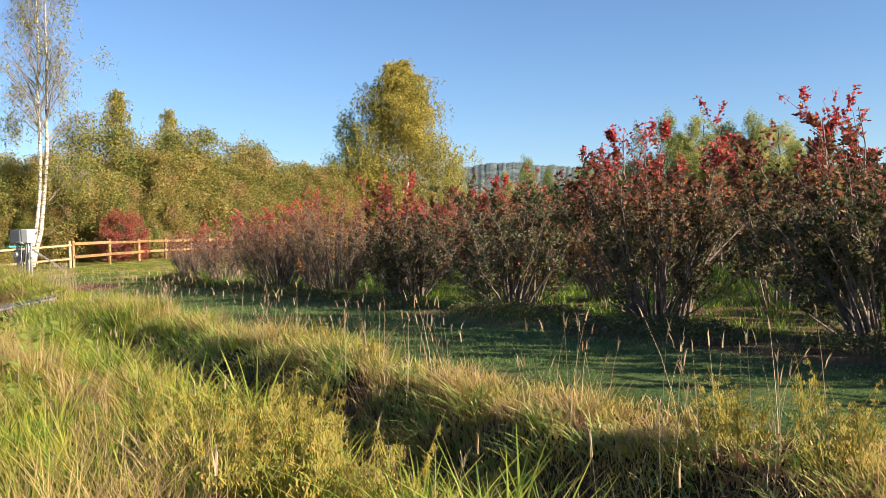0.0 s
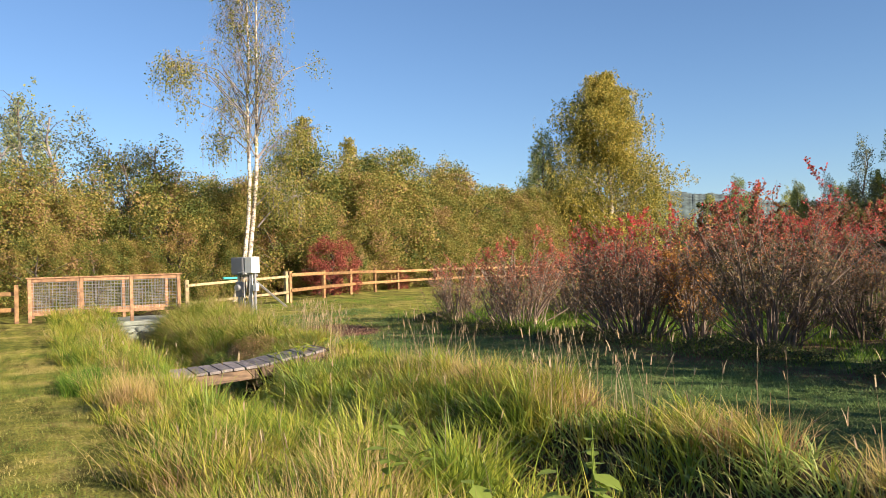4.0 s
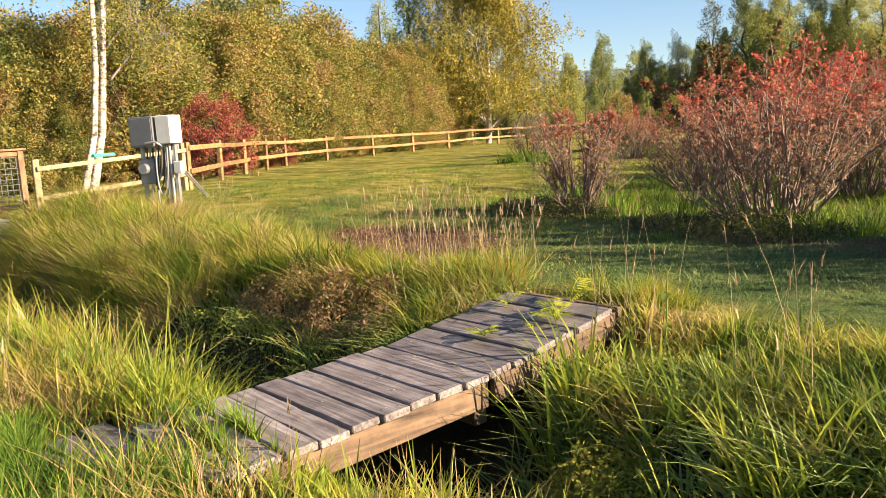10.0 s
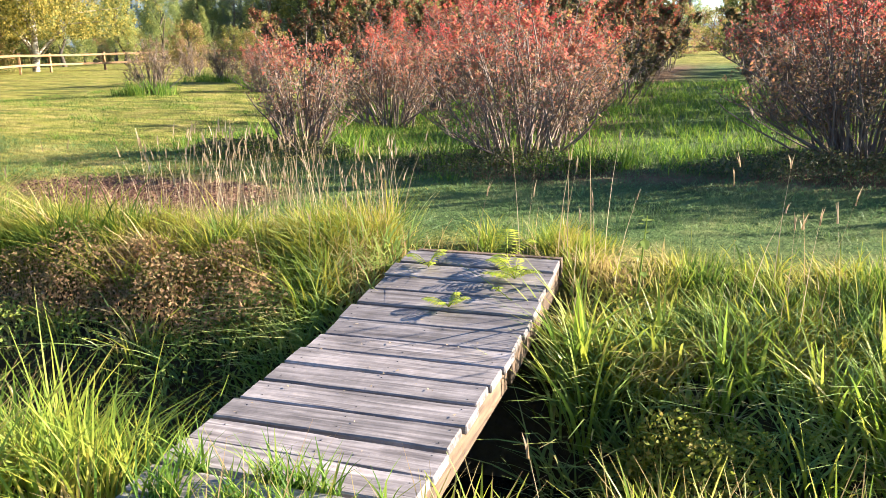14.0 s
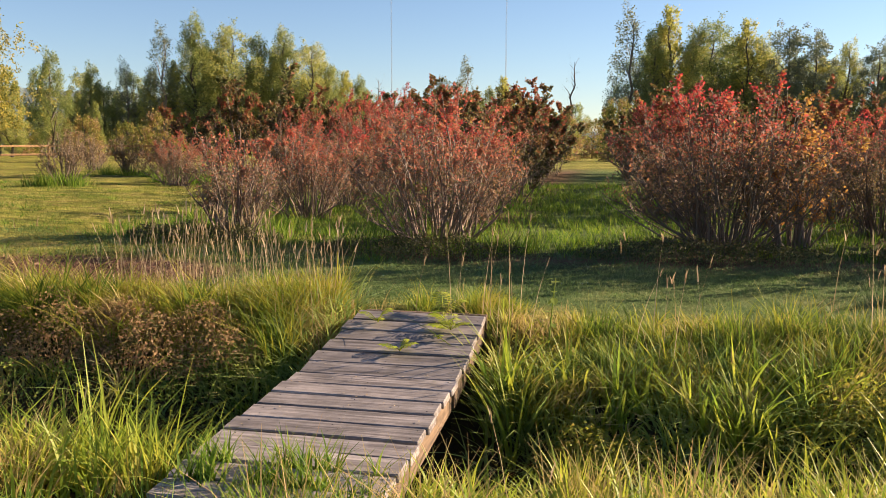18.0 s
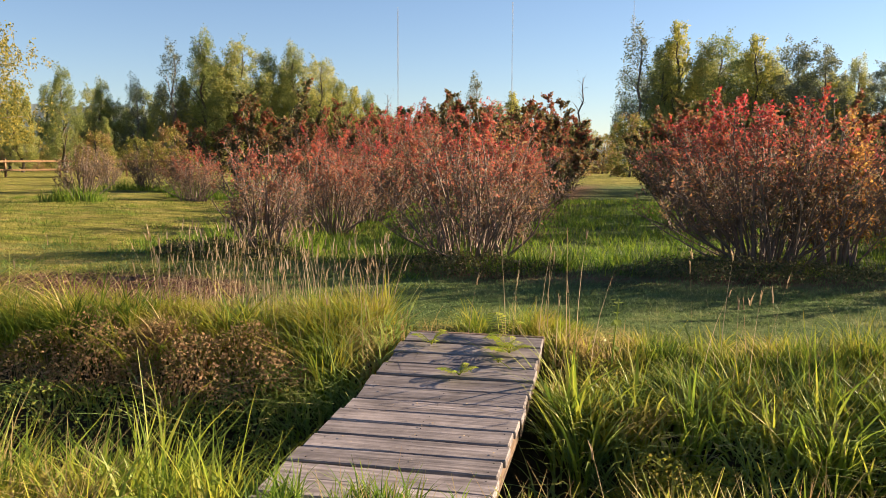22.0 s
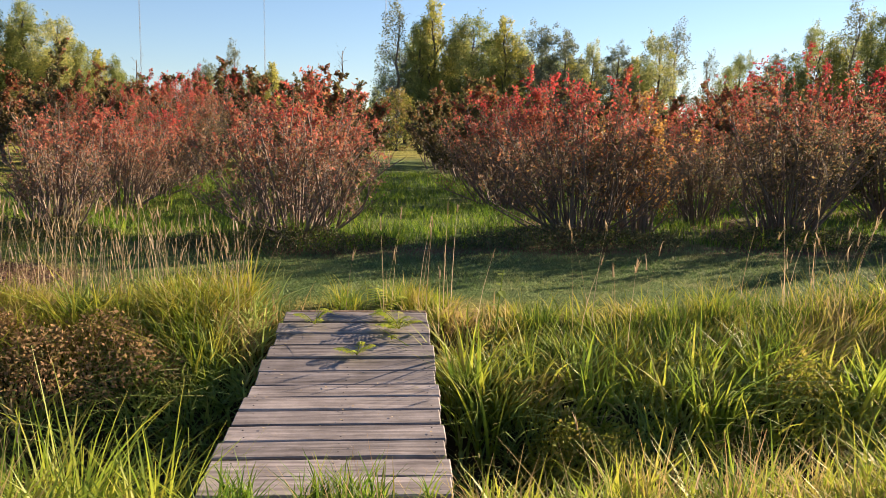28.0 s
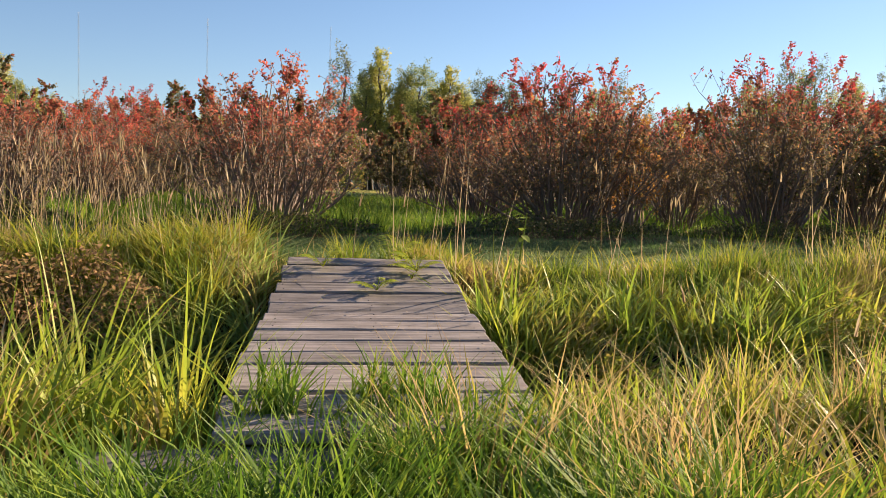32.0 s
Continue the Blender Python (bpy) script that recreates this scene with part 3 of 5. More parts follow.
# ---- plants: builders ----
def bush_meshes(seed, h, spread, n_leaf, n_stem, mat, leaf=0.05, skirt=0.10, bark=None, plumes=3, foot=0.24):
    """Stems and leaves of a vase-shaped bush h high and 2 * spread wide: crooked stems fan out of a narrow foot,
    fork into upright twigs, and a few long shoots stand out of the top."""
    rng = np.random.default_rng(seed)
    tubes, lines = [], []
    lump = rng.uniform(0, 6, 4)
    t = np.linspace(0, 1, 7)
    for s in range(n_stem):
        a = rng.uniform(0, 2 * np.pi)
        r0 = spread * foot * rng.uniform(0.2, 1.4)
        plume = s < plumes
        share = rng.uniform(0.1, 0.75) if plume else rng.uniform(0.01, 1.0) ** 0.42
        out = spread * share * (0.86 + 0.14 * np.sin(3 * a + lump[0]))
        top = h * (0.90 - 0.28 * share ** 2.5) * rng.uniform(0.74, 1.0) * (0.93 + 0.07 * np.sin(2 * a + lump[1]))
        if plume:
            top = h * rng.uniform(0.88, 0.95) * (1 - 0.15 * share)
        elif s % 3 == 0:
            top *= rng.uniform(0.35, 0.85)
        rad = r0 + (out - r0) * (0.8 * t + 0.2 * t ** 2 if s % 3 else 1 - (1 - t) ** 1.5)
        a2 = a + rng.normal(0, 0.18) * t
        wob = rng.normal(0, 0.03, (7, 2)).cumsum(0) * t[:, None]
        P = np.stack([np.cos(a2) * rad + wob[:, 0], np.sin(a2) * rad + wob[:, 1], top * t ** 0.92], 1)
        thick = rng.uniform(0.010, 0.019) * (1.5 if s % 4 == 0 else 1.0)
        tubes.append(tube(P, np.linspace(thick, 0.0045, 7) * (1 + 0.35 * (t < 0.1)), 5))
        for k in range(rng.integers(6, 10)):
            u = rng.uniform(0.22, 0.98)
            q = np.array([np.interp(u, t, P[:, j]) for j in range(3)])
            d = np.array([np.cos(a), np.sin(a), 0]) * rng.uniform(-0.1, 0.75) + rng.normal(0, 0.40, 3)
            d[2] = abs(d[2]) * 0.6 + 0.7
            L = h * rng.uniform(0.08, 0.19)
            e = q + d / np.linalg.norm(d) * L
            if e[2] > h * 1.05:
                continue
            mid = (q + e) / 2 + rng.normal(0, 0.025, 3)
            tubes.append(tube([q, mid, e], [0.0055, 0.004, 0.0022], 3))
            lines.append((q, e))
            for m in range(2):
                q2 = q + (e - q) * rng.uniform(0.2, 0.85)
                d2 = rng.normal(0, 0.55, 3)
                d2[2] = abs(d2[2]) + 0.45
                e2 = q2 + d2 / np.linalg.norm(d2) * L * rng.uniform(0.4, 0.85)
                tubes.append(tube([q2, e2], [0.0035, 0.002], 3))
                lines.append((q2, e2))
    A, B = np.array([l[0] for l in lines]), np.array([l[1] for l in lines])
    # leaves crowd the top and the skin in bunches, few at the foot
    rr = np.hypot(B[:, 0], B[:, 1]) / spread
    wgt = skirt + 1.7 * np.clip(B[:, 2] / h - 0.28, 0, 1) ** 1.7 + 0.12 * rr ** 2
    wgt *= rng.gamma(0.9, 1.0, len(wgt)) + 0.08
    pick = rng.choice(len(A), n_leaf, p=wgt / wgt.sum())
    u = rng.uniform(0.05, 1.05, (n_leaf, 1)) ** 0.7
    P = A[pick] + (B[pick] - A[pick]) * u + rng.normal(0, 0.016, (n_leaf, 3))
    V, F = leaf_quads(P, leaf, rng, droop=-0.2, aspect=0.6)
    sv, sf = joined(tubes)
    return mesh_arrays("stem_framework", sv, sf, bark or M_STEM, True), mesh_arrays("foliage", V, F, mat)


def make_bush(meshes, m, label, group):
    ob = thing("blueberry_bush", m, label, "bush", group)
    part_mesh("stem_framework", meshes[0], ob)
    part_mesh("foliage", meshes[1], ob)
    return ob


def crown_points(rng, n, blobs, shell=0.55):
    """Points in a set of blobs (centre, radii), thicker towards their skins."""
    vol = np.array([b[1][0] * b[1][1] * b[1][2] for b in blobs]) ** 0.75
    pick = rng.choice(len(blobs), n, p=vol / vol.sum())
    d = rng.normal(size=(n, 3))
    d /= np.linalg.norm(d, axis=1, keepdims=True)
    r = rng.uniform(shell ** 3, 1, (n, 1)) ** (1 / 3) * rng.uniform(0.85, 1.12, (n, 1))
    C, R = np.array([b[0] for b in blobs]), np.array([b[1] for b in blobs])
    return C[pick] + d * r * R[pick]


def branchy(rng, base, top, r0, n_limb, reach, z0, sides=7, twist=0.15, droop=0.0, rise=0.5, bow=None, narrow=0.6):
    """A tapered, slightly crooked trunk with limbs: tubes, and the limbs' end points."""
    base, top = np.array(base, float), np.array(top, float)
    t = np.linspace(0, 1, 9)
    P = base + (top - base) * t[:, None]
    P[1:-1, :2] += rng.normal(0, twist, (7, 2))
    if bow is not None:
        P += np.outer(np.exp(-t * 7), bow)
    R = r0 * (1 - 0.85 * t) + 0.01
    R[0] *= 1.25
    tubes, ends = [tube(P, R, sides)], []
    for k in range(n_limb):
        u = z0 + (0.97 - z0) * (k + rng.uniform(0, 1)) / n_limb
        q = np.array([np.interp(u, t, P[:, j]) for j in range(3)])
        a = rng.uniform(0, 2 * np.pi)
        L = reach * rng.uniform(0.6, 1.1) * (1.1 - narrow * u)
        e = q + np.array([np.cos(a) * L, np.sin(a) * L, L * rise * rng.uniform(0.5, 1.4)])
        m = (q + e) / 2 + np.array([0, 0, L * 0.12])
        f = e + np.array([np.cos(a), np.sin(a), 0]) * L * 0.25 - np.array([0, 0, droop * L])
        rr = r0 * (1 - 0.8 * u) * 0.5
        tubes.append(tube([q, m, e, f], [rr, rr * 0.7, rr * 0.4, 0.008], 5))
        ends += [m, e, f]
    return tubes, np.array(ends)


def tree_meshes(seed, h, width, n_leaf, leaf, mat, kind="broad", bark=None):
    rng = np.random.default_rng(seed)
    bark = bark or M_BARK
    if kind == "conifer":
        tubes, ends = branchy(rng, (0, 0, 0), (0, 0, h), 0.02 * h, 30, width * 0.6, 0.12, 6, 0.05, 0.2, -0.15)
        u = rng.uniform(0.1, 1, n_leaf) ** 0.8
        tier = np.round(u * 16) / 16 + rng.normal(0, 0.012, n_leaf)
        rad = width / 2 * (1.03 - tier) * rng.uniform(0.25, 1, n_leaf) ** 0.6
        a = rng.uniform(0, 2 * np.pi, n_leaf)
        P = np.stack([np.cos(a) * rad, np.sin(a) * rad, tier * h - rad * 0.25], 1)
        V, F = leaf_quads(P, leaf, rng, 0.4, 0.6)
    else:
        slim = kind == "slim"
        tubes, ends = branchy(rng, (0, 0, 0), (rng.normal(0, 0.03) * h, rng.normal(0, 0.03) * h, h * 0.93), 0.014 * h + 0.03, 22 if not slim else 18,
                              width * (0.42 if not slim else 0.4), 0.15 if kind != "shrub" else 0.05, 7, 0.015 * h, 0.1, 0.6 if not slim else 1.1)
        blobs = []
        floor_u = {"slim": 0.10, "broad": 0.14, "shrub": 0.03}[kind]
        for k in range(190):
            u = rng.uniform(floor_u, 0.98)
            if slim:
                prof = math.sin(math.pi * min(1, 0.18 + 0.80 * u)) ** 0.6 * (1.08 - 0.45 * u)
            else:
                prof = math.sin(math.pi * (0.24 + 0.72 * u)) ** 0.55
            a, r = rng.uniform(0, 6.28), width * 0.5 * prof * rng.uniform(0.05, 1.0) ** 0.5
            u *= 1 + 0.10 * math.sin(3 * a + seed) * rng.uniform(0, 1)
            s = width * rng.uniform(0.025, 0.085) * (0.75 + 0.4 * prof)
            blobs.append(((np.cos(a) * r, np.sin(a) * r, u * h), (s, s, s * (2.0 if slim else 1.15))))
        P = crown_points(rng, n_leaf, blobs, 0.0)
        P += rng.normal(0, 0.012 * width, P.shape)
        P = P[P[:, 2] > 0.05]
        V, F = leaf_quads(P, leaf, rng, 0.3, 0.6)
    tv, tf = joined(tubes)
    return mesh_arrays("trunk", tv, tf, bark, True), mesh_arrays("crown", V, F, mat)


def make_tree(meshes, m, name, label, group="", category="tree"):
    ob = thing(name, m, label, category, group)
    part_mesh("trunk", meshes[0], ob)
    part_mesh("crown", meshes[1], ob)
    return ob


def at_ground(x, y, rz=0.0, s=1.0, dz=-0.02):
    return Matrix.LocRotScale((x, y, float(ground_z(x, y)) + dz), Euler((0, 0, rz)), (s, s, s))


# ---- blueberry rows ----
# the last two repeat bushes 2 and 3 with shade painted into the leaves
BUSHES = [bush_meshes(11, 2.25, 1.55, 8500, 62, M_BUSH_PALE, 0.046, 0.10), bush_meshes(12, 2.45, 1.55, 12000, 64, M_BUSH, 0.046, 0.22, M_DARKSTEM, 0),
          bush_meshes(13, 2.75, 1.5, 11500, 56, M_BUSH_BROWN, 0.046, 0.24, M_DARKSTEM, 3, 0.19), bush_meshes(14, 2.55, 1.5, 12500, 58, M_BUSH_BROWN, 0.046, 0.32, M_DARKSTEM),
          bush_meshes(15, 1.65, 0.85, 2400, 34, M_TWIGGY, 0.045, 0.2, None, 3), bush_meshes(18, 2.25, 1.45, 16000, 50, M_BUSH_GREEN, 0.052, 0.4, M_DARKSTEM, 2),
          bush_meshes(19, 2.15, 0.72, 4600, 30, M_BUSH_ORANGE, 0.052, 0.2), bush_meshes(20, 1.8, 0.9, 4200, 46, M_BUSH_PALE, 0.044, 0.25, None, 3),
          bush_meshes(13, 2.7, 1.42, 17500, 54, M_BUSH_SHADED, 0.050, 0.32, M_DARKSTEM, 3, 0.18), bush_meshes(14, 2.5, 1.38, 18500, 52, M_BUSH_SHADED, 0.050, 0.42, M_DARKSTEM, 3, 0.18)]
BACK_BUSHES = [bush_meshes(16, 2.5, 1.75, 6000, 14, M_BUSH_OLD, 0.085), bush_meshes(17, 2.7, 1.8, 6000, 14, M_BUSH_OLD, 0.085)]
BUSH_LABELS = ["sparse blueberry bush with faded pinkish-red leaves and pale bare twigs", "broad blueberry bush with red autumn tips over brown leaves",
               "tall vase-shaped blueberry bush, crimson on top and brown below", "dense blueberry bush turning dark red above dull green leaves", "small thin young blueberry bush with few brown leaves",
               "dense rounded blueberry bush with mostly dark green leaves", "thin blueberry bush with orange and yellow leaves", "small young blueberry bush with faded red leaves and bare twigs",
               "dense vase-shaped blueberry bush, red on top, with shade painted into the leaves below", "dense blueberry bush with red tips, a narrow foot and shade painted into its leaves"]
rng = np.random.default_rng(5)
FRONT = [(-3.85, 6.35, 7, 0.95), (-0.9, 6.35, 0, 0.98), (2.75, 6.45, 1, 1.0), (3.65, 6.95, 6, 0.95), (5.55, 6.55, 2, 0.97), (8.6, 6.65, 9, 1.02), (11.4, 6.7, 5, 1.0), (14.75, 6.4, 8, 1.1), (17.7, 6.35, 9, 1.12), (20.9, 6.5, 9, 1.1)]
for x, y, v, s in FRONT:
    make_bush(BUSHES[v], at_ground(x, y, rng.uniform(0, 6), s), BUSH_LABELS[v], "blueberry bushes in rows")
for x0 in (-0.95, 2.7, 5.35, 8.6, 11.5, 14.7, 17.7, 20.9):
    for k in range(1, 10):
        v = (0, 1, 2, 6, 3, 1)[int(rng.integers(0, 6))]
        if k == 1 and x0 == 2.7:      # bush left out, so that the low sun reaches the grass lane
            continue
        near = k < 3 and x0 < 12
        if x0 > 8 and v in (0, 1, 2, 3):      # these rows take the denser copies with shade painted into the leaves
            v = 8 + v % 2
        meshes = BUSHES[v] if near else BACK_BUSHES[v % 2]
        # two bushes of the 5.35 row are shrunk to let sun into the lane
        size = rng.uniform(0.9, 1.05) * (0.86 if x0 < 1 and k < 3 else 0.85 if x0 == 5.35 and k == 1 else 0.62 if x0 == 5.35 and k == 2 else 1.0)
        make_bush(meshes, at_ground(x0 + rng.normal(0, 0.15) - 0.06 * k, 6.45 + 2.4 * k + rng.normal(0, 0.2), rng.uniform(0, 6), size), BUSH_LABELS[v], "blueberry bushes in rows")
for x, y, v, s in [(-4.2, 9.9, 0, 0.86), (-4.4, 12.4, 1, 0.8), (-4.6, 15.2, 2, 0.95), (-4.9, 18.2, 3, 1.1), (-5.2, 21.2, 2, 1.15), (-8.2, 19.0, 3, 0.9), (-8.4, 22.5, 2, 1.05),
                   (-12.2, 13.8, 4, 0.95), (-13.1, 20.0, 4, 0.9), (-15.1, 21.1, 4, 0.95), (-10.1, 15.5, 0, 0.66), (-20.0, 26.0, 4, 1.0)]:
    make_bush(BUSHES[v], at_ground(x, y, rng.uniform(0, 6), s), BUSH_LABELS[v], "blueberry bushes in rows")

# ---- hedgerow behind the fence ----
SHRUBS = [tree_meshes(21 + k, h, w, 23000, 0.115, M_HEDGE, "shrub") for k, (h, w) in enumerate([(5.8, 6.4), (6.3, 6.8), (5.4, 6.2), (6.6, 6.0)])]
HEDGE_LINE = [(-17, -24), (-19, -17), (-20.5, -10), (-21.5, -4), (-23, 1.5), (-25, 6.5), (-28, 11.5), (-32, 16), (-35, 21), (-38, 26.5), (-41, 32), (-46, 37)]
for i, (x, y) in enumerate(HEDGE_LINE):
    x2, y2 = HEDGE_LINE[min(i + 1, len(HEDGE_LINE) - 1)]
    for off, s in ((-2.0, 0.46), (0, 0.78), (3.2, 0.97)):
        for step in (0, 0.33, 0.67):
            px, py = x + (x2 - x) * step - off * 0.85 + rng.normal(0, 0.35), y + (y2 - y) * step + off * 0.4 + rng.normal(0, 0.35)
            make_tree(SHRUBS[int(rng.integers(0, 4))], at_ground(px, py, rng.uniform(0, 6), s * rng.uniform(0.88, 1.1) * (1.06 if y < 0 else 1.0 + 0.24 * min(1.0, y / 10))), "hedgerow_shrub",
                      "tall overgrown hedgerow shrub with green and yellowing leaves", "hedgerow shrubs", "shrub")
FAR_SHRUBS = [tree_meshes(26 + k, h, w, 5500, 0.24, M_HEDGE, "shrub") for k, (h, w) in enumerate([(6.0, 5.4), (6.8, 5.6)])]
red = tree_meshes(31, 2.5, 2.7, 15000, 0.07, M_REDSHRUB, "shrub")
make_tree(red, at_ground(-21.8, 8.9, 0.4, 1.0), "red_shrub", "round shrub with dull red autumn leaves beside the fence", "", "shrub")
make_tree(red, at_ground(-27.3, 14.2, 2.0, 0.5), "red_shrub", "low rust-brown shrub beyond the rail fence", "", "shrub")


# ---- birch beside the fence ----
def birch(m):
    rng = np.random.default_rng(41)
    ob = thing("birch_tree", m, "twin-stemmed white birch with bare grey twigs and thin drooping yellow-green leaves", "tree")
    stems = [(0.0, 0.62, 0.2, 0.70, 13.5), (0.12, 0.80, 0.25, 1.05, 14.0)]
    for k, (bx, by, tx, ty, h) in enumerate(stems):
        tubes, ends = branchy(rng, (bx, by, -0.1), (tx, ty, h), 0.095, 30, 1.55, 0.42, 8, 0.035, 0.35, 1.9, np.array([0, -0.75, 0]), 0.5)
        part_mesh("trunk", mesh_arrays("trunk", *tubes[0], M_BIRCH, True), ob)
        for tb in tubes[1:]:
            part_mesh("limb", mesh_arrays("limb", *tb, M_TWIG, True), ob)
        tw, pts = [], []
        for e in ends:
            for j in range(6):
                q = e + rng.normal(0, 0.28, 3)
                L = rng.uniform(0.5, 1.3)
                p1, p2 = q + np.array([rng.normal(0, 0.12), rng.normal(0, 0.12), -L * 0.4]), q + np.array([rng.normal(0, 0.2), rng.normal(0, 0.2), -L])
                tw.append(tube([e, q, p1, p2], [0.007, 0.005, 0.0035, 0.0025], 3))
                if rng.uniform() < 0.3:
                    pts.append(q + (p2 - q) * rng.uniform(0, 1, (20, 1)) + rng.normal(0, 0.06, (20, 3)))
        # leafy boughs that hang from long side limbs: side, height, reach, length and thickness
        if k == 0:
            boughs = [(-2.75, 9.4, 0.42, 1.5, 900), (-2.2, 9.9, 0.5, 1.0, 700), (-3.1, 9.8, 0.3, 1.0, 400), (-2.4, 8.2, 0.25, 1.0, 260), (-1.1, 6.9, 0.30, 1.5, 800), (-0.9, 8.2, 0.22, 0.9, 260)]
        else:
            boughs = [(1.5, 7.0, 0.45, 1.2, 900), (2.0, 7.1, 0.4, 0.9, 400), (1.0, 6.5, 0.35, 1.3, 600), (2.9, 10.1, 0.25, 0.9, 160), (0.9, 4.6, 0.55, 1.3, 900), (1.7, 4.3, 0.5, 1.2, 700), (0.4, 5.6, 0.3, 1.6, 500)]
        for side, z, wide, length, n in boughs:
            q = np.array([tx * 0.5, by + (ty - by) * z / h, z - 0.75 * abs(side)])
            e = np.array([rng.normal(0.1, 0.3), by + side, z])
            part_mesh("limb", mesh_arrays("limb", *tube([q, (q + e) / 2 + np.array([0, 0, 0.18 * abs(side)]), e], [0.035, 0.022, 0.01], 5), M_TWIG, True), ob)
            strand = e + rng.normal(0, 1, (n // 14, 1, 3)) * [wide, wide, 0.2]
            drop = rng.uniform(0, 1, (n // 14, 14, 1)) * length * rng.uniform(0.4, 1.15, (n // 14, 1, 1))
            pts.append((strand + drop * np.array([0, 0, -1.0]) + rng.normal(0, 0.06, (n // 14, 14, 3))).reshape(-1, 3))
            for row in strand[::2, 0]:
                tw.append(tube([e, row, row - [0, 0, length * 0.9]], [0.007, 0.005, 0.003], 3))
        v, f = joined(tw)
        part_mesh("twig_spray", mesh_arrays("twig_spray", v, f, M_TWIG, True), ob)
        v, f = leaf_quads(np.concatenate(pts), 0.095, rng, 0.8, 0.6)
        part_mesh("foliage", mesh_arrays("foliage", v, f, M_BIRCHLEAF), ob)
    return ob


birch(at_ground(-20.0, 4.3, 0.0))


def weeping(m, seed, h, profile, boughs, strands, label, name="weeping_birch", leaf=0.16, bark=None):
    """A tree whose leaves hang in curtains from separate boughs. profile: (share of the height, reach in metres)."""
    rng = np.random.default_rng(seed)
    ob = thing(name, m, label, "tree")
    t = np.linspace(0, 1, 9)
    P = np.stack([0.25 * np.sin(t * 3 + seed), 0.2 * np.sin(t * 4), t * h * 0.95 - 0.1], 1)
    part_mesh("trunk", mesh_arrays("trunk", *tube(P, 0.013 * h * (1.05 - t), 8), bark or M_BARK, True), ob)
    hs, reach = zip(*profile)
    pts = []
    for k in range(boughs):
        u = hs[0] + (hs[-1] - hs[0]) * ((k + rng.uniform(0, 1)) / boughs) ** 0.9
        a = k * 2.4 + rng.normal(0, 0.5)
        L = float(np.interp(u, hs, reach)) * rng.uniform(0.55, 1.08)
        z0 = max(0.5, u * h - L * 0.55)
        q = np.array([0, 0, z0])
        e = np.array([np.cos(a) * L, np.sin(a) * L, u * h])
        mid = (q + e) / 2 + np.array([0, 0, L * 0.22])
        part_mesh("limb", mesh_arrays("limb", *tube([q, mid, e], [0.006 * h * (1.1 - u), 0.004 * h * (1.1 - u), 0.012], 5), bark or M_BARK, True), ob)
        wide = 0.28 + 0.16 * L
        root = q + (e - q) * rng.uniform(0.35, 1.05, (strands, 1)) + rng.normal(0, 1, (strands, 3)) * [wide, wide, 0.3 * wide] + [0, 0, 0.12 * L]
        hang = rng.gamma(2.0, 0.5, (strands, 1, 1)) * (0.55 + 0.045 * h)
        v = rng.uniform(0, 1, (strands, 16, 1))
        pts.append((root[:, None] + np.array([0, 0, -1.0]) * v * hang + rng.normal(0, 0.07, (strands, 16, 3))).reshape(-1, 3))
    P = np.concatenate(pts)
    P = P[P[:, 2] > h * 0.12]
    v, f = leaf_quads(P, leaf, rng, 1.0, 0.5)
    part_mesh("crown", mesh_arrays("crown", v, f, M_WILLOW), ob)
    return ob


weeping(at_ground(-40.9, 38.2), 57, 16.8, [(0.16, 5.0), (0.3, 6.4), (0.42, 6.0), (0.52, 4.8), (0.62, 3.5), (0.78, 3.2), (0.9, 2.3), (0.98, 0.4)], 56, 140, "large weeping birch with hanging golden-green foliage", leaf=0.17, bark=M_BIRCH)
for x, y, h, sd, w in ((-58.0, 17.9, 15.4, 52, 1.7), (-74.0, 27.6, 16.4, 53, 2.2)):
    weeping(at_ground(x, y), sd, h, [(0.3, w), (0.6, w), (0.85, w * 0.7), (0.98, 0.3)], 22, 40, "slim drooping tree rising above the hedgerow", "drooping_tree", 0.2)
green = tree_meshes(58, 12.6, 6.2, 12000, 0.19, M_GROVE, "slim")
make_tree(green, at_ground(-44.0, 34.4, 0.3, 0.95), "grove_tree", "dark green tree crowding against a weeping birch", "", "tree")
gt = tree_meshes(55, 12, 5, 12000, 0.16, M_GROVE, "slim")
make_tree(gt, at_ground(-70, 50.3, 0.5, 1.3), "poplar_tree", "tall slim tree behind the hedgerow", "", "tree")
make_tree(gt, at_ground(-41.9, -3.8, 1, 1.08), "poplar_tree", "tall slim tree behind the hedgerow", "", "tree")

thin = tree_meshes(56, 7.6, 4.6, 6500, 0.10, M_GREYLEAF, "shrub", M_TWIG)
for x, y, sc in ((-26.0, -4.6, 1.22), (-26.2, -2.2, 1.2), (-26.5, 0.2, 1.15), (-26.2, 2.0, 1.02), (-25.0, -8.0, 1.2), (-24.0, -12.0, 1.15)):
    make_tree(thin, at_ground(x, y, rng.uniform(0, 6), sc), "thin_tree", "thin half-bare grey-green shrub rising above the hedgerow", "thin trees", "tree")

# ---- groves across the field ----
GROVE = [tree_meshes(61, 15, 6.6, 20000, 0.17, M_GROVE, "slim"), tree_meshes(62, 13.5, 8.0, 20000, 0.18, M_GROVE, "broad"), tree_meshes(63, 11, 4.5, 18000, 0.16, M_GROVE, "slim")]
YELLOW_TREE = tree_meshes(64, 11, 4.4, 12000, 0.18, M_YELLOWLEAF, "slim")
GREY_TREE = tree_meshes(65, 15, 6.0, 6500, 0.20, M_GREYLEAF, "slim", M_STEM)
PINE = tree_meshes(66, 15, 7.5, 16000, 0.22, M_PINE, "broad")
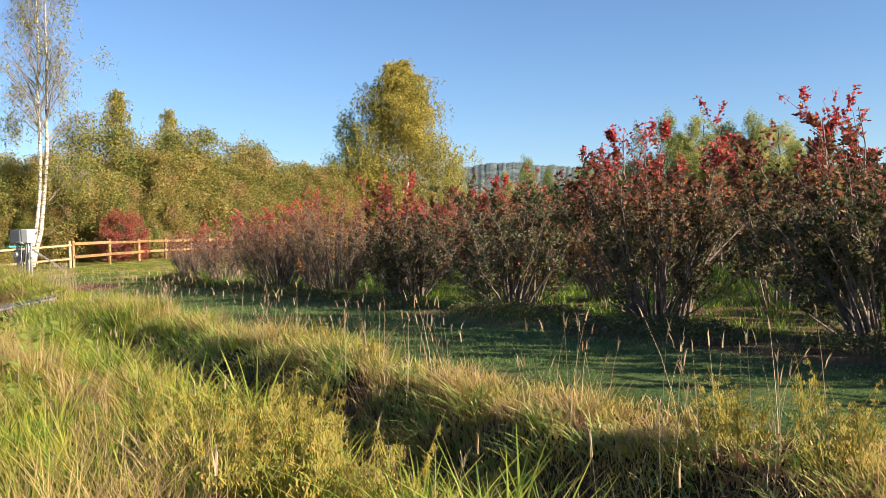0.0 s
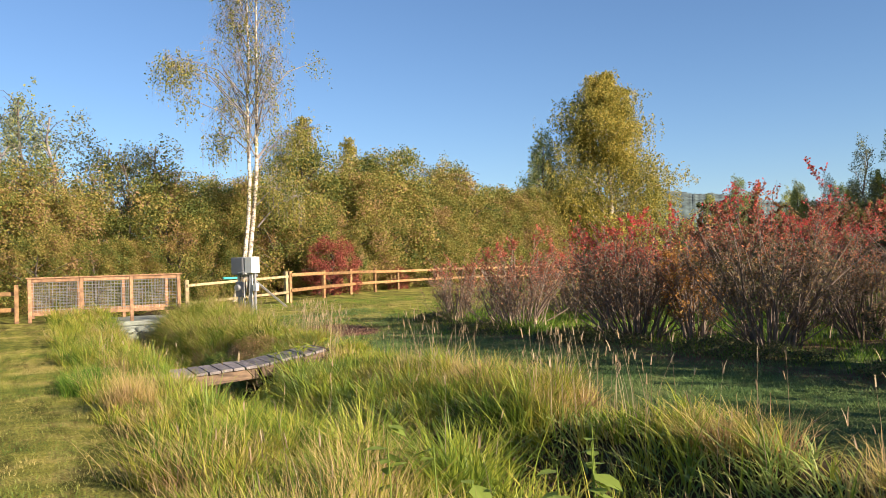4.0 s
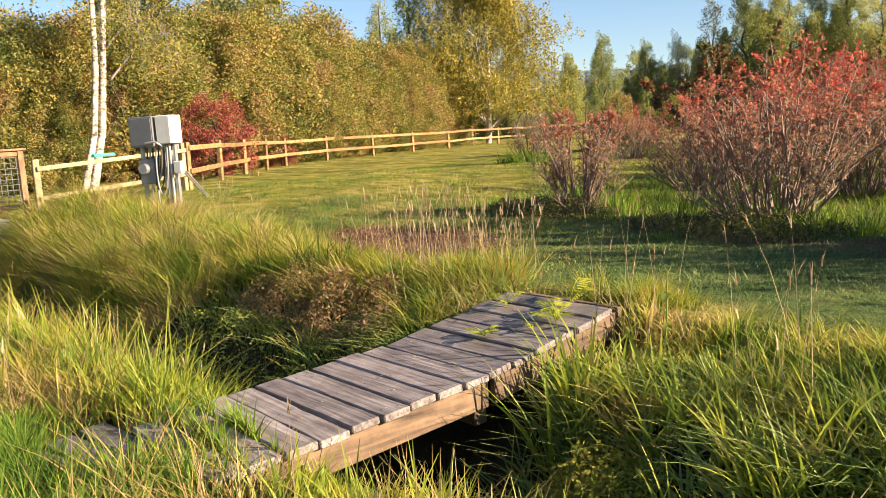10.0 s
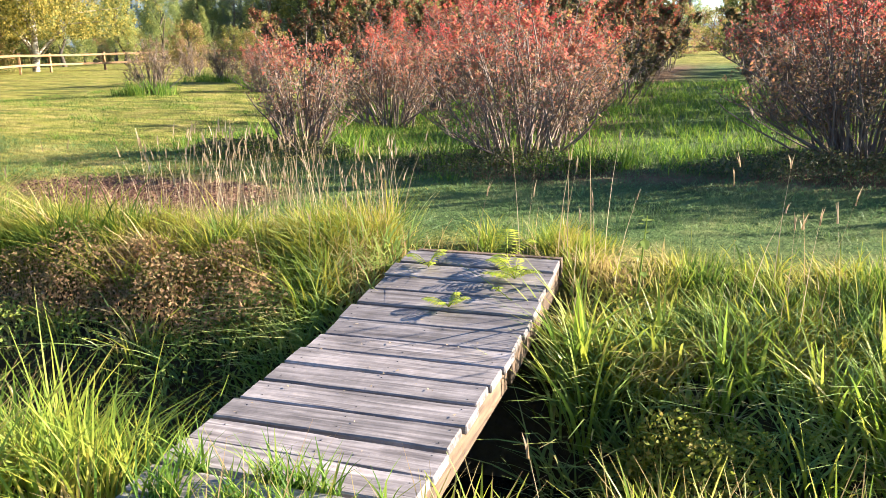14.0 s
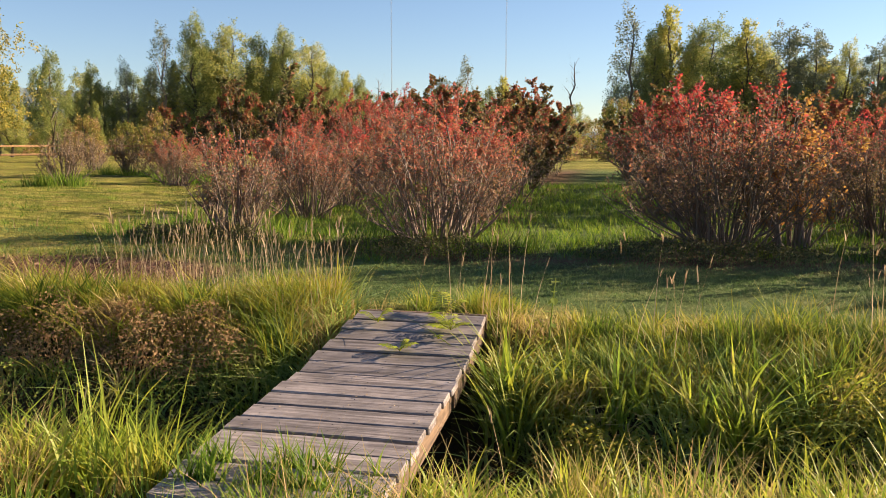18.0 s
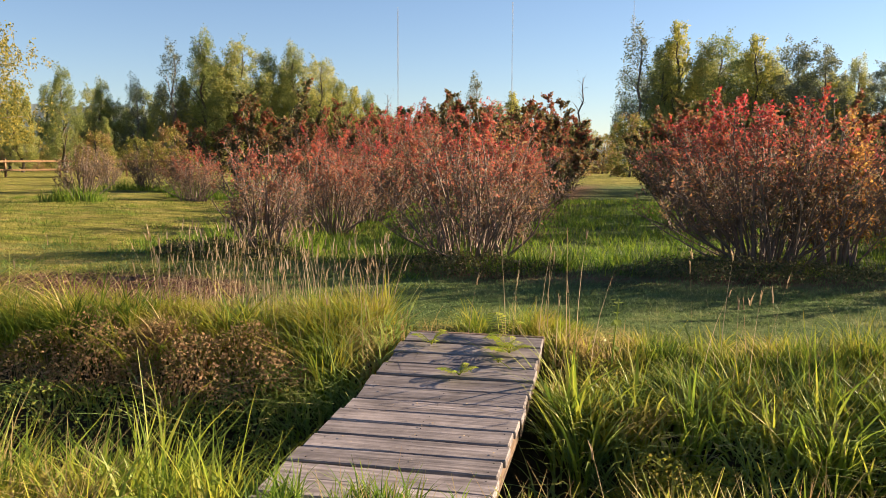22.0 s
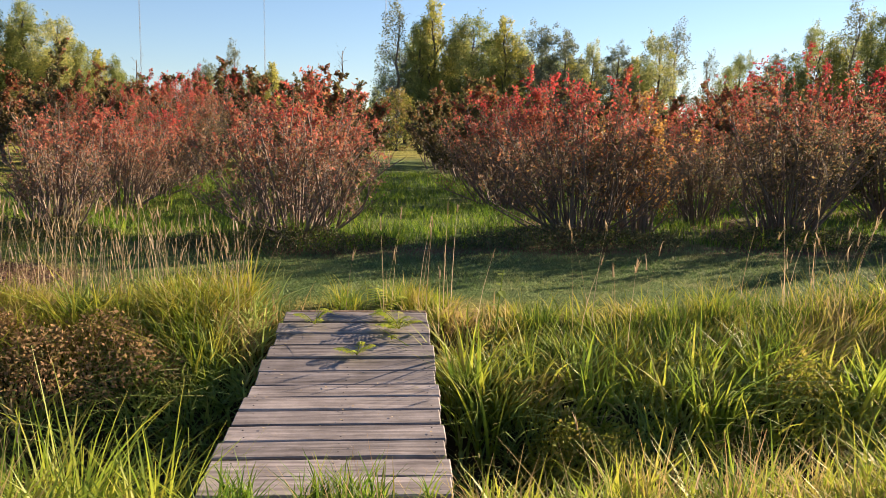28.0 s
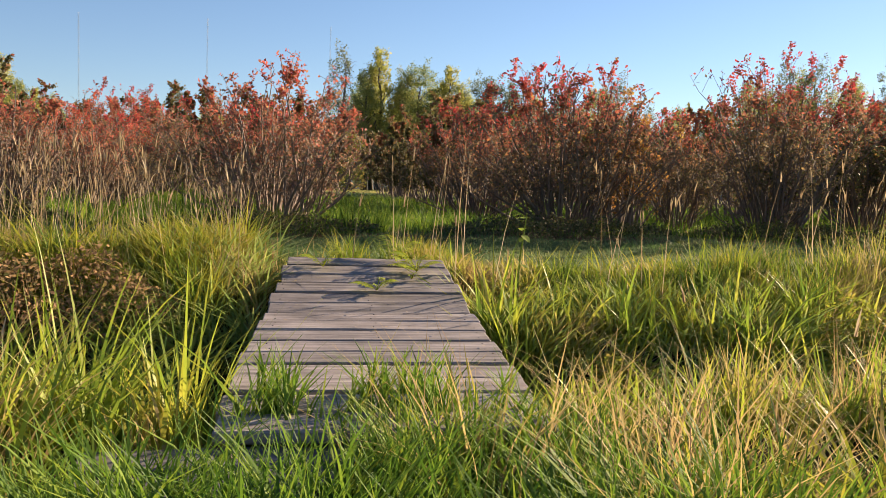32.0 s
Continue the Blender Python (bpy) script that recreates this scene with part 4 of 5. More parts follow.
SPRUCE = tree_meshes(67, 13, 6.0, 9000, 0.26, M_PINE, "conifer")
BARE = tree_meshes(68, 11, 3.0, 250, 0.08, M_GREYLEAF, "slim", M_STEM)
KINDS = {"slim": (GROVE[0], 15, "grove_tree", "tall slim green deciduous tree in a dense grove"), "broad": (GROVE[1], 13.5, "grove_tree", "broad-crowned green deciduous tree in a grove"),
         "yellow": (YELLOW_TREE, 11, "yellow_tree", "slim tree with yellow-green autumn leaves"), "grey": (GREY_TREE, 15, "willow_tree", "thin-leaved grey-green willow with pale branches"),
         "pine": (PINE, 15, "pine_tree", "dark round-topped pine on the far skyline"), "spruce": (SPRUCE, 13, "spruce_tree", "dark pointed spruce on the far skyline"),
         "bare": (BARE, 11, "bare_tree", "leafless grey tree above the bushes")}


def place_polar(meshes, az, dist, s, name, label, group):
    a = radians(az)
    x, y = math.sin(a) * dist + 1.0, math.cos(a) * dist - 4.0
    make_tree(meshes, at_ground(x, y, rng.uniform(0, 6), s), name, label, group)


# azimuth in degrees, height in metres, kind
LEFT_GROVE = [(-35.1, 10.0, "slim"), (-33.2, 10.1, "grey"), (-31.5, 9.2, "yellow"), (-30.9, 13.4, "grey"), (-30.2, 10.3, "yellow"), (-28.8, 15.2, "slim"), (-27.6, 11.8, "yellow"), (-26.3, 14.4, "broad"),
              (-24.8, 13.6, "slim"), (-23.1, 14.5, "slim"), (-21.5, 12.8, "broad"), (-20.0, 10.5, "slim"), (-19.0, 9.8, "yellow"), (-18.0, 9.2, "slim"), (-16.4, 9.4, "bare"), (-12.4, 9.0, "pine"),
              (-10.8, 10.8, "grey"), (-9.3, 8.0, "broad"), (-8.2, 9.1, "yellow")]
RIGHT_GROVE = [(-3.8, 14.0, "bare"), (0.0, 19.2, "grey"), (1.6, 17.0, "slim"), (2.6, 19.6, "yellow"), (4.3, 17.1, "slim"), (5.6, 18.0, "broad"), (7.4, 17.5, "yellow"), (8.3, 16.0, "slim"), (9.7, 16.6, "pine"), (11.3, 16.0, "pine")]
SKYLINE = [(13.3, 14.8, "slim"), (11.8, 13.0, "yellow"), (15.0, 14.2, "pine"), (16.1, 12.6, "yellow"), (17.4, 15.7, "broad"), (18.9, 16.8, "grey"), (20.9, 12.6, "grey"), (23.0, 12.7, "broad"),
           (25.0, 13.0, "pine"), (27.3, 16.2, "broad"), (28.1, 14.0, "yellow"), (29.2, 18.4, "grey"), (30.3, 17.3, "slim"), (31.2, 17.9, "grey"), (33.0, 16.0, "broad"), (35.5, 17.0, "pine"), (38.0, 16.0, "slim"), (41.0, 17.0, "broad")]
for rows, dist, group in ((LEFT_GROVE, 95, "left grove trees"), (RIGHT_GROVE, 118, "right grove trees"), (SKYLINE, 118, "skyline trees")):
    for az, h, kind in rows:
        meshes, h0, nm, lb = KINDS[kind]
        place_polar(meshes, az, dist + rng.uniform(-2, 2), (h - 0.4) / h0, nm, lb, group)
        if kind in ("slim", "broad", "yellow", "pine"):      # a lower tree close behind, so that the grove is deep
            for back_kind, share in (("broad", 0.88), ("slim", 0.76)):
                meshes, h0, nm, lb = KINDS[back_kind]
                place_polar(meshes, az + rng.uniform(-0.9, 0.9), dist + rng.uniform(4, 14), h * share * rng.uniform(0.9, 1.08) / h0, nm, lb, group)
for k in range(14):
    place_polar(GROVE[int(rng.integers(0, 3))], -18 + 17 * (k + rng.uniform(0, 1)) / 14, rng.uniform(130, 170), rng.uniform(0.5, 0.7), "grove_tree", "low green tree at the far side of the field", "far trees")
for k in range(30):
    place_polar((FAR_SHRUBS + GROVE)[int(rng.integers(0, 5))], -52 + 20 * (k + rng.uniform(0, 1)) / 30, rng.uniform(70, 110), rng.uniform(0.45, 0.7), "thicket_tree", "low mixed tree in a thicket beyond the field", "thicket trees")
for k in range(26):
    place_polar(GROVE[int(rng.integers(0, 3))], -62 + 30 * (k + rng.uniform(0, 1)) / 26, rng.uniform(125, 190), rng.uniform(0.5, 0.8), "grove_tree", "hazy green tree in the distance", "far trees")


for k in range(30):
    place_polar(FAR_SHRUBS[int(rng.integers(0, 2))], -36 + 76 * (k + rng.uniform(0, 1)) / 30, rng.uniform(56, 75), rng.uniform(0.45, 0.62), "field_shrub", "bushy shrub at the back of the field", "field shrubs")
for k in range(16):
    a, dist = radians(-27 + 22 * (k + rng.uniform(0, 1)) / 16), rng.uniform(28, 40)
    make_bush(BACK_BUSHES[k % 2], at_ground(math.sin(a) * dist + 1, math.cos(a) * dist - 4, rng.uniform(0, 6), rng.uniform(1.15, 1.4)), "tall old blueberry bush with dull red and green leaves", "old bushes at the back")


# ---- radio masts ----
def mast(az, dist, h):
    a = radians(az)
    ob = thing("radio_mast", Matrix.Translation((math.sin(a) * dist, math.cos(a) * dist - 4, 0)), "very tall thin lattice radio mast, seen far off", "mast", "radio masts")
    pcs = []
    for k in range(3):
        q = k * 2.094
        pcs.append(tube([(math.cos(q) * 0.35, math.sin(q) * 0.35, 0), (math.cos(q) * 0.35, math.sin(q) * 0.35, h)], [0.05, 0.05], 4))
    for z in np.arange(0, h - 2, 2.0):
        for k in range(3):
            q, q2 = k * 2.094, (k + 1) * 2.094
            pcs.append(tube([(math.cos(q) * 0.35, math.sin(q) * 0.35, z), (math.cos(q2) * 0.35, math.sin(q2) * 0.35, z + 2)], [0.025, 0.025], 3))
    v, f = joined(pcs)
    part_mesh("lattice", mesh_arrays("lattice", v, f, M_MAST), ob)


for az, h in ((-15.95, 92), (-8.2, 95), (-0.2, 95)):
    mast(az, 500, h)

# ---- plank footbridge over the ditch ----
KINK = 0.62                      # the deck is laid in two lengths that meet here


def deck_z(y):
    return 0.065 * y if y < KINK else 0.065 * KINK + 0.165 * (y - KINK)


def deck_tilt(y):
    return math.degrees(math.atan(0.065 if y < KINK else 0.165))


bridge = thing("footbridge", None, "low plank footbridge of weathered grey boards across a ditch", "bridge")
rb = random.Random(7)
PITCH = 0.193
for k in range(-6, 9):
    y0 = k * PITCH + rb.uniform(-0.004, 0.004)
    w = 0.181 + rb.uniform(-0.005, 0.003)
    x0, x1 = -0.565 + 0.055 * max(0.0, y0) + rb.uniform(-0.012, 0.012), 0.545 + rb.uniform(-0.012, 0.012)
    bm = box_bm(x0, -w / 2, -0.044, x1, w / 2, 0, 0.006)
    long_edges = [e for e in bm.edges if abs(e.verts[0].co.x - e.verts[1].co.x) > 0.8]
    bmesh.ops.subdivide_edges(bm, edges=long_edges, cuts=13, use_grid_fill=True)
    for v in bm.verts:      # worn, slightly wavy edges
        worn = noise.noise(Vector((v.co.x * 7, k * 3.7, 1.0 if v.co.y > 0 else 5.0)))
        if abs(v.co.y) > w / 2 - 0.012:
            v.co.y -= math.copysign(0.007 * max(0.0, worn + 0.15), v.co.y)
        if v.co.z > -0.01:
            v.co.z += 0.003 * noise.noise(Vector((v.co.x * 4, v.co.y * 9, k * 2.3)))
    ob = part("plank", bm, M_PLANK, bridge)
    yc = y0 + w / 2
    ob.matrix_basis = pose(0, yc, deck_z(yc) + rb.uniform(-0.004, 0.004), deck_tilt(yc) + rb.uniform(-1, 1), rb.uniform(-0.4, 0.4), rb.uniform(-0.5, 0.5))
for name, x, ya, yb in (("stringer", 0.485, -1.25, 0.60), ("stringer", 0.495, 0.64, 1.78), ("stringer", 0.0, -1.25, 0.60), ("stringer", 0.03, 0.64, 1.75), ("stringer", -0.51, -1.25, 0.60), ("stringer", -0.43, 0.64, 1.75)):
    bm = box_bm(-0.022, ya, -0.215, 0.022, yb, -0.046, 0.004)
    for v in bm.verts:
        v.co.z += deck_z(v.co.y)
        v.co.x += x
    part(name, bm, M_STRINGER, bridge)
bm = box_bm(-0.45, 1.78, -0.20, 0.53, 1.83, -0.02, 0.004)
for v in bm.verts:
    v.co.z += deck_z(1.8)
part("end_board", bm, M_STRINGER, bridge)
bm = box_bm(-0.5, 0.57, -0.36, 0.40, 0.67, -0.222, 0.006)
for v in bm.verts:
    v.co.z += deck_z(0.62)
part("cross_beam", bm, M_STRINGER, bridge)
nail_bm = bmesh.new()
bmesh.ops.create_cone(nail_bm, cap_ends=True, segments=8, radius1=0.0034, radius2=0.003, depth=0.003)
nail_me = bpy.data.meshes.new("nail")
nail_bm.to_mesh(nail_me)
nail_me.materials.append(M_CABLE)
for pl in [o for o in bridge.children if o.name.startswith("plank")]:
    for x in (0.49, 0.01, -0.47):
        for y in (-0.045, 0.045):
            nl = part_mesh("nail", nail_me, pl)
            nl.matrix_basis = pose(x + rb.uniform(-0.012, 0.012), y + rb.uniform(-0.012, 0.012), 0.0005)
lr = np.random.default_rng(33)
lx, ly = lr.uniform(-0.5, 0.5, 70), lr.uniform(-0.9, 1.65, 70)
lp = np.column_stack([lx, ly, [deck_z(v) + 0.009 for v in ly]])
lv, lf = leaf_quads(lp, 0.022, lr, 0.0, 0.6)
lv[:, 2] = np.repeat(lp[:, 2], 4) + (lv[:, 2] - np.repeat(lp[:, 2], 4)) * 0.12
tagged(new("leaf_litter", mesh_arrays("leaf_litter", lv, lf, M_SEED)), "scattered small pale dry leaf scraps on the bridge boards", "leaf litter", kind="stuff")
landing = thing("plank_landing", pose(-0.52, -1.30, -0.135, 2, 1, 8), "three short worn dark boards in the grass beside the footbridge", "boards")
for k in range(3):
    bm = box_bm(-0.40 + 0.05 * k, -0.082, -0.04, 0.42 - 0.04 * k, 0.082, 0, 0.006)
    o = part("plank", bm, M_OLDPLANK, landing)
    o.matrix_basis = pose(-0.05 * k, -0.18 * k + 0.08, -0.012 * k, 0, 0, 2.5 * k)


# ---- rail fence ----
def fence_run(posts, label, h=1.12, rails=(0.45, 0.98), wood=None, half=0.06):
    wood = wood or M_FENCE
    ob = thing("rail_fence", None, label, "fence")
    pz = [float(ground_z(x, y)) for x, y in posts]
    for (x, y), z in zip(posts, pz):
        bm = box_bm(-0.06, -0.06, -0.1, 0.06, 0.06, h, 0.012)
        o = part("post", bm, wood, ob)
        o.matrix_basis = pose(x, y, z, rb.uniform(-1, 1), rb.uniform(-1, 1), rb.uniform(0, 40))
    for (a, za), (b, zb) in zip(zip(posts, pz), zip(posts[1:], pz[1:])):
        d = Vector((b[0] - a[0], b[1] - a[1], zb - za))
        L = d.length
        for hz in rails:
            bm = box_bm(-L / 2 - 0.04, -0.022, -half, L / 2 + 0.04, 0.022, half, 0.008)
            o = part("rail", bm, wood, ob)
            mid = (Vector((*a, za)) + Vector((*b, zb))) / 2
            nrm = Vector((d.y, -d.x, 0)).normalized() * 0.085
            o.matrix_basis = Matrix.Translation(mid + nrm + Vector((0, 0, hz + rb.uniform(-0.015, 0.015)))) @ d.to_track_quat("X", "Z").to_matrix().to_4x4()
    return ob


FENCE = [(-15.1, 5.2), (-18.1, 7.35), (-20.8, 9.4), (-23.4, 11.5), (-26.4, 13.9), (-28.6, 17.2), (-30.6, 21.1), (-32.7, 25.2), (-34.7, 29.4), (-36.2, 32.6), (-37.4, 36.0), (-36.6, 39.6), (-35.0, 42.5), (-31.5, 44.5), (-27.5, 45.5)]
fence_run(FENCE, "two-rail timber fence with square posts along the field")
fence_run([(-12.9, 1.35), (-15.0, 5.05)], "short two-rail timber fence joining the bridge railing", rails=(0.38, 0.95), wood=M_POLE, half=0.042)
fence_run([(-12.9, -3.4), (-13.4, -6.0), (-14.0, -9.0), (-14.8, -12.0)], "two-rail timber fence beyond the bridge railing", rails=(0.38, 0.85))


# ---- mesh railing of the vehicle bridge ----
def mesh_railing():
    ob = thing("bridge_railing", pose(-12.8, 1.1, 0.38), "orange-stained timber railing with square wire mesh panels", "railing")
    L, H, n = 4.15, 1.28, 3
    for k in range(n + 1):
        y = -L * k / n
        part("post", box_bm(-0.05, y - 0.05, -0.3, 0.05, y + 0.05, H - 0.04, 0.006), M_RAILWOOD, ob)
    part("cap_rail", box_bm(-0.08, -L - 0.1, H - 0.04, 0.08, 0.1, H, 0.008), M_RAILWOOD, ob)
    for k in range(n):
        ya, yb = -L * (k + 1) / n + 0.052, -L * k / n - 0.052
        part("bottom_rail", box_bm(-0.03, ya, 0.16, 0.03, yb, 0.26, 0.006), M_RAILWOOD, ob)
        part("top_rail", box_bm(-0.03, ya, H - 0.14, 0.03, yb, H - 0.045, 0.006), M_RAILWOOD, ob)
        pcs = []
        for y in np.arange(ya + 0.05, yb, 0.10):
            pcs.append(tube([(0, y, 0.26), (0, y, H - 0.14)], [0.006, 0.006], 4))
        for z in np.arange(0.32, H - 0.15, 0.10):
            pcs.append(tube([(0.008, ya, z), (0.008, yb, z)], [0.006, 0.006], 4))
        v, f = joined(pcs)
        part_mesh("wire_mesh", mesh_arrays("wire_mesh", v, f, M_GALV), ob, "galvanised wire mesh")
    return ob


railing = mesh_railing()
copy_thing(railing, pose(-16.0, 1.1, 0.38))
bm = box_bm(-16.2, -3.2, 0.12, -12.5, 1.3, 0.26, 0.02)
deck = thing("vehicle_bridge", None, "flat pale concrete deck of a small vehicle bridge over the ditch", "bridge")
part("deck", bm, M_CONCRETE, deck)
bm = box_bm(-12.52, -1.6, -0.95, -12.3, 1.35, 0.115, 0.02)
hw = thing("headwall", None, "pale weathered concrete headwall at the ditch crossing", "wall")
part("wall", bm, M_CONCRETE, hw)
part("apron", box_bm(-12.25, -1.1, -0.25, -11.5, -0.2, -0.02, 0.03), M_CONCRETE, hw)
for k, (x, y, r) in enumerate([(-11.7, -0.75, 0.17), (-11.5, -0.4, 0.14), (-11.9, -0.1, 0.19), (-11.6, 0.15, 0.15), (-11.3, -0.05, 0.12), (-11.4, -1.0, 0.13), (-11.1, -0.5, 0.11)]):
    bm = bmesh.new()
    bmesh.ops.create_icosphere(bm, subdivisions=2, radius=r)
    for v in bm.verts:
        v.co *= 0.8 + 0.4 * noise.noise(v.co * 5 + Vector((k * 3.1, 0, 0)))
        v.co.z *= 0.65
    st = thing("ditch_stone", pose(x, y, max(float(ground_z(x, y)), -0.02) + 0.3 * r, 0, 0, 50 * k), "pale rough stone at the mouth of the culvert", "stone", "stones by the culvert")
    part("stone", bm, M_CONCRETE, st)


# ---- utility pedestal ----
def pedestal():
    ob = thing("utility_pedestal", pose(-9.91, 2.54, float(ground_z(-9.91, 2.54)) - 0.11, 0, 0, 33), "grey electrical cabinet and white box on steel posts with looped cables", "utility box")
    for x in (-0.22, 0.42):
        part("post", box_bm(x - 0.03, -0.03, -0.1, x + 0.03, 0.03, 1.75, 0.006), M_GALV, ob)
    part("post", box_bm(0.18, -0.03, -0.1, 0.24, 0.03, 1.3, 0.006), M_GALV, ob)
    part("cross_bar", box_bm(-0.27, 0.032, 1.18, 0.46, 0.07, 1.26, 0.004), M_GALV, ob)
    cab = part("cabinet", box_bm(-0.27, -0.24, 1.24, 0.20, -0.032, 1.74, 0.012), M_BOXGREY, ob)
    part("cabinet_door", box_bm(-0.245, -0.252, 1.27, 0.175, -0.242, 1.71, 0.004), M_BOXGREY, cab)
    part("white_box", box_bm(0.24, -0.22, 1.28, 0.52, 0.10, 1.74, 0.012), M_BOXWHITE, ob, "white painted metal box")
    part("meter_box", box_bm(-0.2, -0.16, 0.62, 0.1, -0.032, 1.05, 0.012), M_BOXGREY, ob)
    bm = bmesh.new()
    bmesh.ops.create_cone(bm, cap_ends=True, segments=20, radius1=0.09, radius2=0.085, depth=0.08, matrix=Matrix.Translation((-0.08, -0.2, 0.88)) @ Matrix.Rotation(radians(90), 4, "X"))
    part("meter", bm, M_GALV, ob)
    part("outlet_box", box_bm(0.46, -0.14, 0.78, 0.60, -0.03, 0.98, 0.008), M_BOXWHITE, ob, "white outlet box")
    for x, top in ((-0.05, 0.62), (0.06, 0.62), (0.30, 1.26), (0.36, 1.26)):
        v, f = tube([(x, -0.06, -0.05), (x, -0.06, top)], [0.025, 0.025], 8)
        part_mesh("conduit", mesh_arrays("conduit", v, f, M_GALV, True), ob)
    for k in range(4):
        t = np.linspace(0, 1, 14)
        x = 0.05 + 0.07 * k + 0.12 * np.cos(t * np.pi * 1.2)
        z = 1.22 - 0.75 * np.sin(t * np.pi) * (0.7 + 0.12 * k)
        v, f = tube(np.stack([x, -0.1 - 0.02 * k + 0 * t, z], 1), np.full(14, 0.014), 6)
        part_mesh("cable_loop", mesh_arrays("cable_loop", v, f, M_GALV if k % 2 else M_CABLE, True), ob)
    foot = ob.matrix_basis.inverted() @ Vector((-12.6, 4.78, 0.12))
    for off in (0.0, 0.07):
        v, f = tube([(0.06, -0.28 + off, 1.30), (0.24, -0.27 + off, 1.32), (0.32, -0.25 + off, 1.26), (foot.x, foot.y + off, foot.z)], [0.018, 0.018, 0.018, 0.018], 8)
        part_mesh("brace", mesh_arrays("brace", v, f, M_GALV, True), ob, "long sloping steel brace pipe")
    return ob


pedestal()
tray = thing("plastic_tub", pose(-13.65, 2.85, 1.41, 0, 0, 120), "small turquoise plastic tub set on the fence rail", "tub")
part("body", box_bm(-0.3, -0.05, 0, 0.3, 0.05, 0.07, 0.018), M_TEAL, tray)


# ---- ferns on the bridge ----
def fern(seed, m, fronds, length, label):
    rng = np.random.default_rng(seed)
    ob = thing("fern_sprig", m, label, "fern", "ferns on the bridge")
    for k in range(fronds):
        a = rng.uniform(0, 6.28)
        L = length * rng.uniform(0.6, 1.1)
        t = np.linspace(0, 1, 9)
        up = rng.uniform(0.35, 1.1)
        P = np.stack([np.cos(a) * t * L * 0.8, np.sin(a) * t * L * 0.8, L * up * (t - 0.75 * t * t) * 1.6 + 0.004], 1)
        pcs = [tube(P, np.linspace(0.003, 0.001, 9), 3)]
        side = np.array([-np.sin(a), np.cos(a), 0])
        for u in np.linspace(0.12, 0.97, 15):
            q = np.array([np.interp(u, t, P[:, j]) for j in range(3)])
            w = L * 0.26 * math.sin(math.pi * (0.12 + 0.86 * u)) * rng.uniform(0.8, 1.15)
            for sg in (-1, 1):
                e = q + side * sg * w + np.array([np.cos(a), np.sin(a), 0]) * w * 0.45 + np.array([0, 0, -w * 0.25])
                wd = np.array([np.cos(a), np.sin(a), 0]) * w * 0.16
                pcs.append((np.array([q - wd * 0.5, (q + e) / 2 - wd, e, (q + e) / 2 + wd]), np.array([[0, 1, 2, 3]])))
        v, f = joined(pcs)
        part_mesh("frond", mesh_arrays("frond", v, f, M_FERN), ob)


for sd, x, y, nf, L in ((1, 0.06, 0.98, 6, 0.19), (2, 0.33, 1.40, 8, 0.26), (3, 0.22, 1.64, 3, 0.36), (4, -0.25, 1.48, 4, 0.22), (5, 0.28, 1.22, 3, 0.12)):
    fern(sd, pose(x, y, deck_z(y) + 0.003), nf, L, "bright yellow-green fern sprig growing through the deck boards")


# ---- grasses ----
def clumps(rng, n_clump, per, x0, x1, y0, y1, radius, keep=None):
    """Roots in clumps, and the way that each leans (out of its clump)."""
    C = np.stack([rng.uniform(x0, x1, n_clump), rng.uniform(y0, y1, n_clump)], 1)
    if keep is not None:
        C = C[keep(C[:, 0], C[:, 1])]
    off = rng.normal(0, radius, (len(C), per, 2))
    P = (C[:, None] + off).reshape(-1, 2)
    a = np.arctan2(off[..., 1], off[..., 0]).ravel() + rng.normal(0, 0.8, len(P))
    tall = 0.75 + 0.25 * np.sin(C[:, 0] * 1.3 + 0.7) * np.sin(C[:, 1] * 2.1 + C[:, 0] * 0.4)
    lump = np.sin(C[:, 0] * 3.7 + 2 * np.sin(C[:, 1] * 1.9)) * np.sin(C[:, 1] * 4.3 + 1.5 * np.sin(C[:, 0] * 1.1))
    hs = np.repeat(rng.uniform(0.72, 1.25, len(C)) * (0.35 + 0.85 * tall) * (1 + 0.35 * lump), per)
    return P, a, hs


def on_bridge(x, y, pad=0.0):
    return ((np.abs(x) < 0.57 + pad) & (y > -0.95) & (y < 1.8)) | (((x + 0.55) / 0.5) ** 2 + ((y + 1.36) / 0.30) ** 2 < 1)


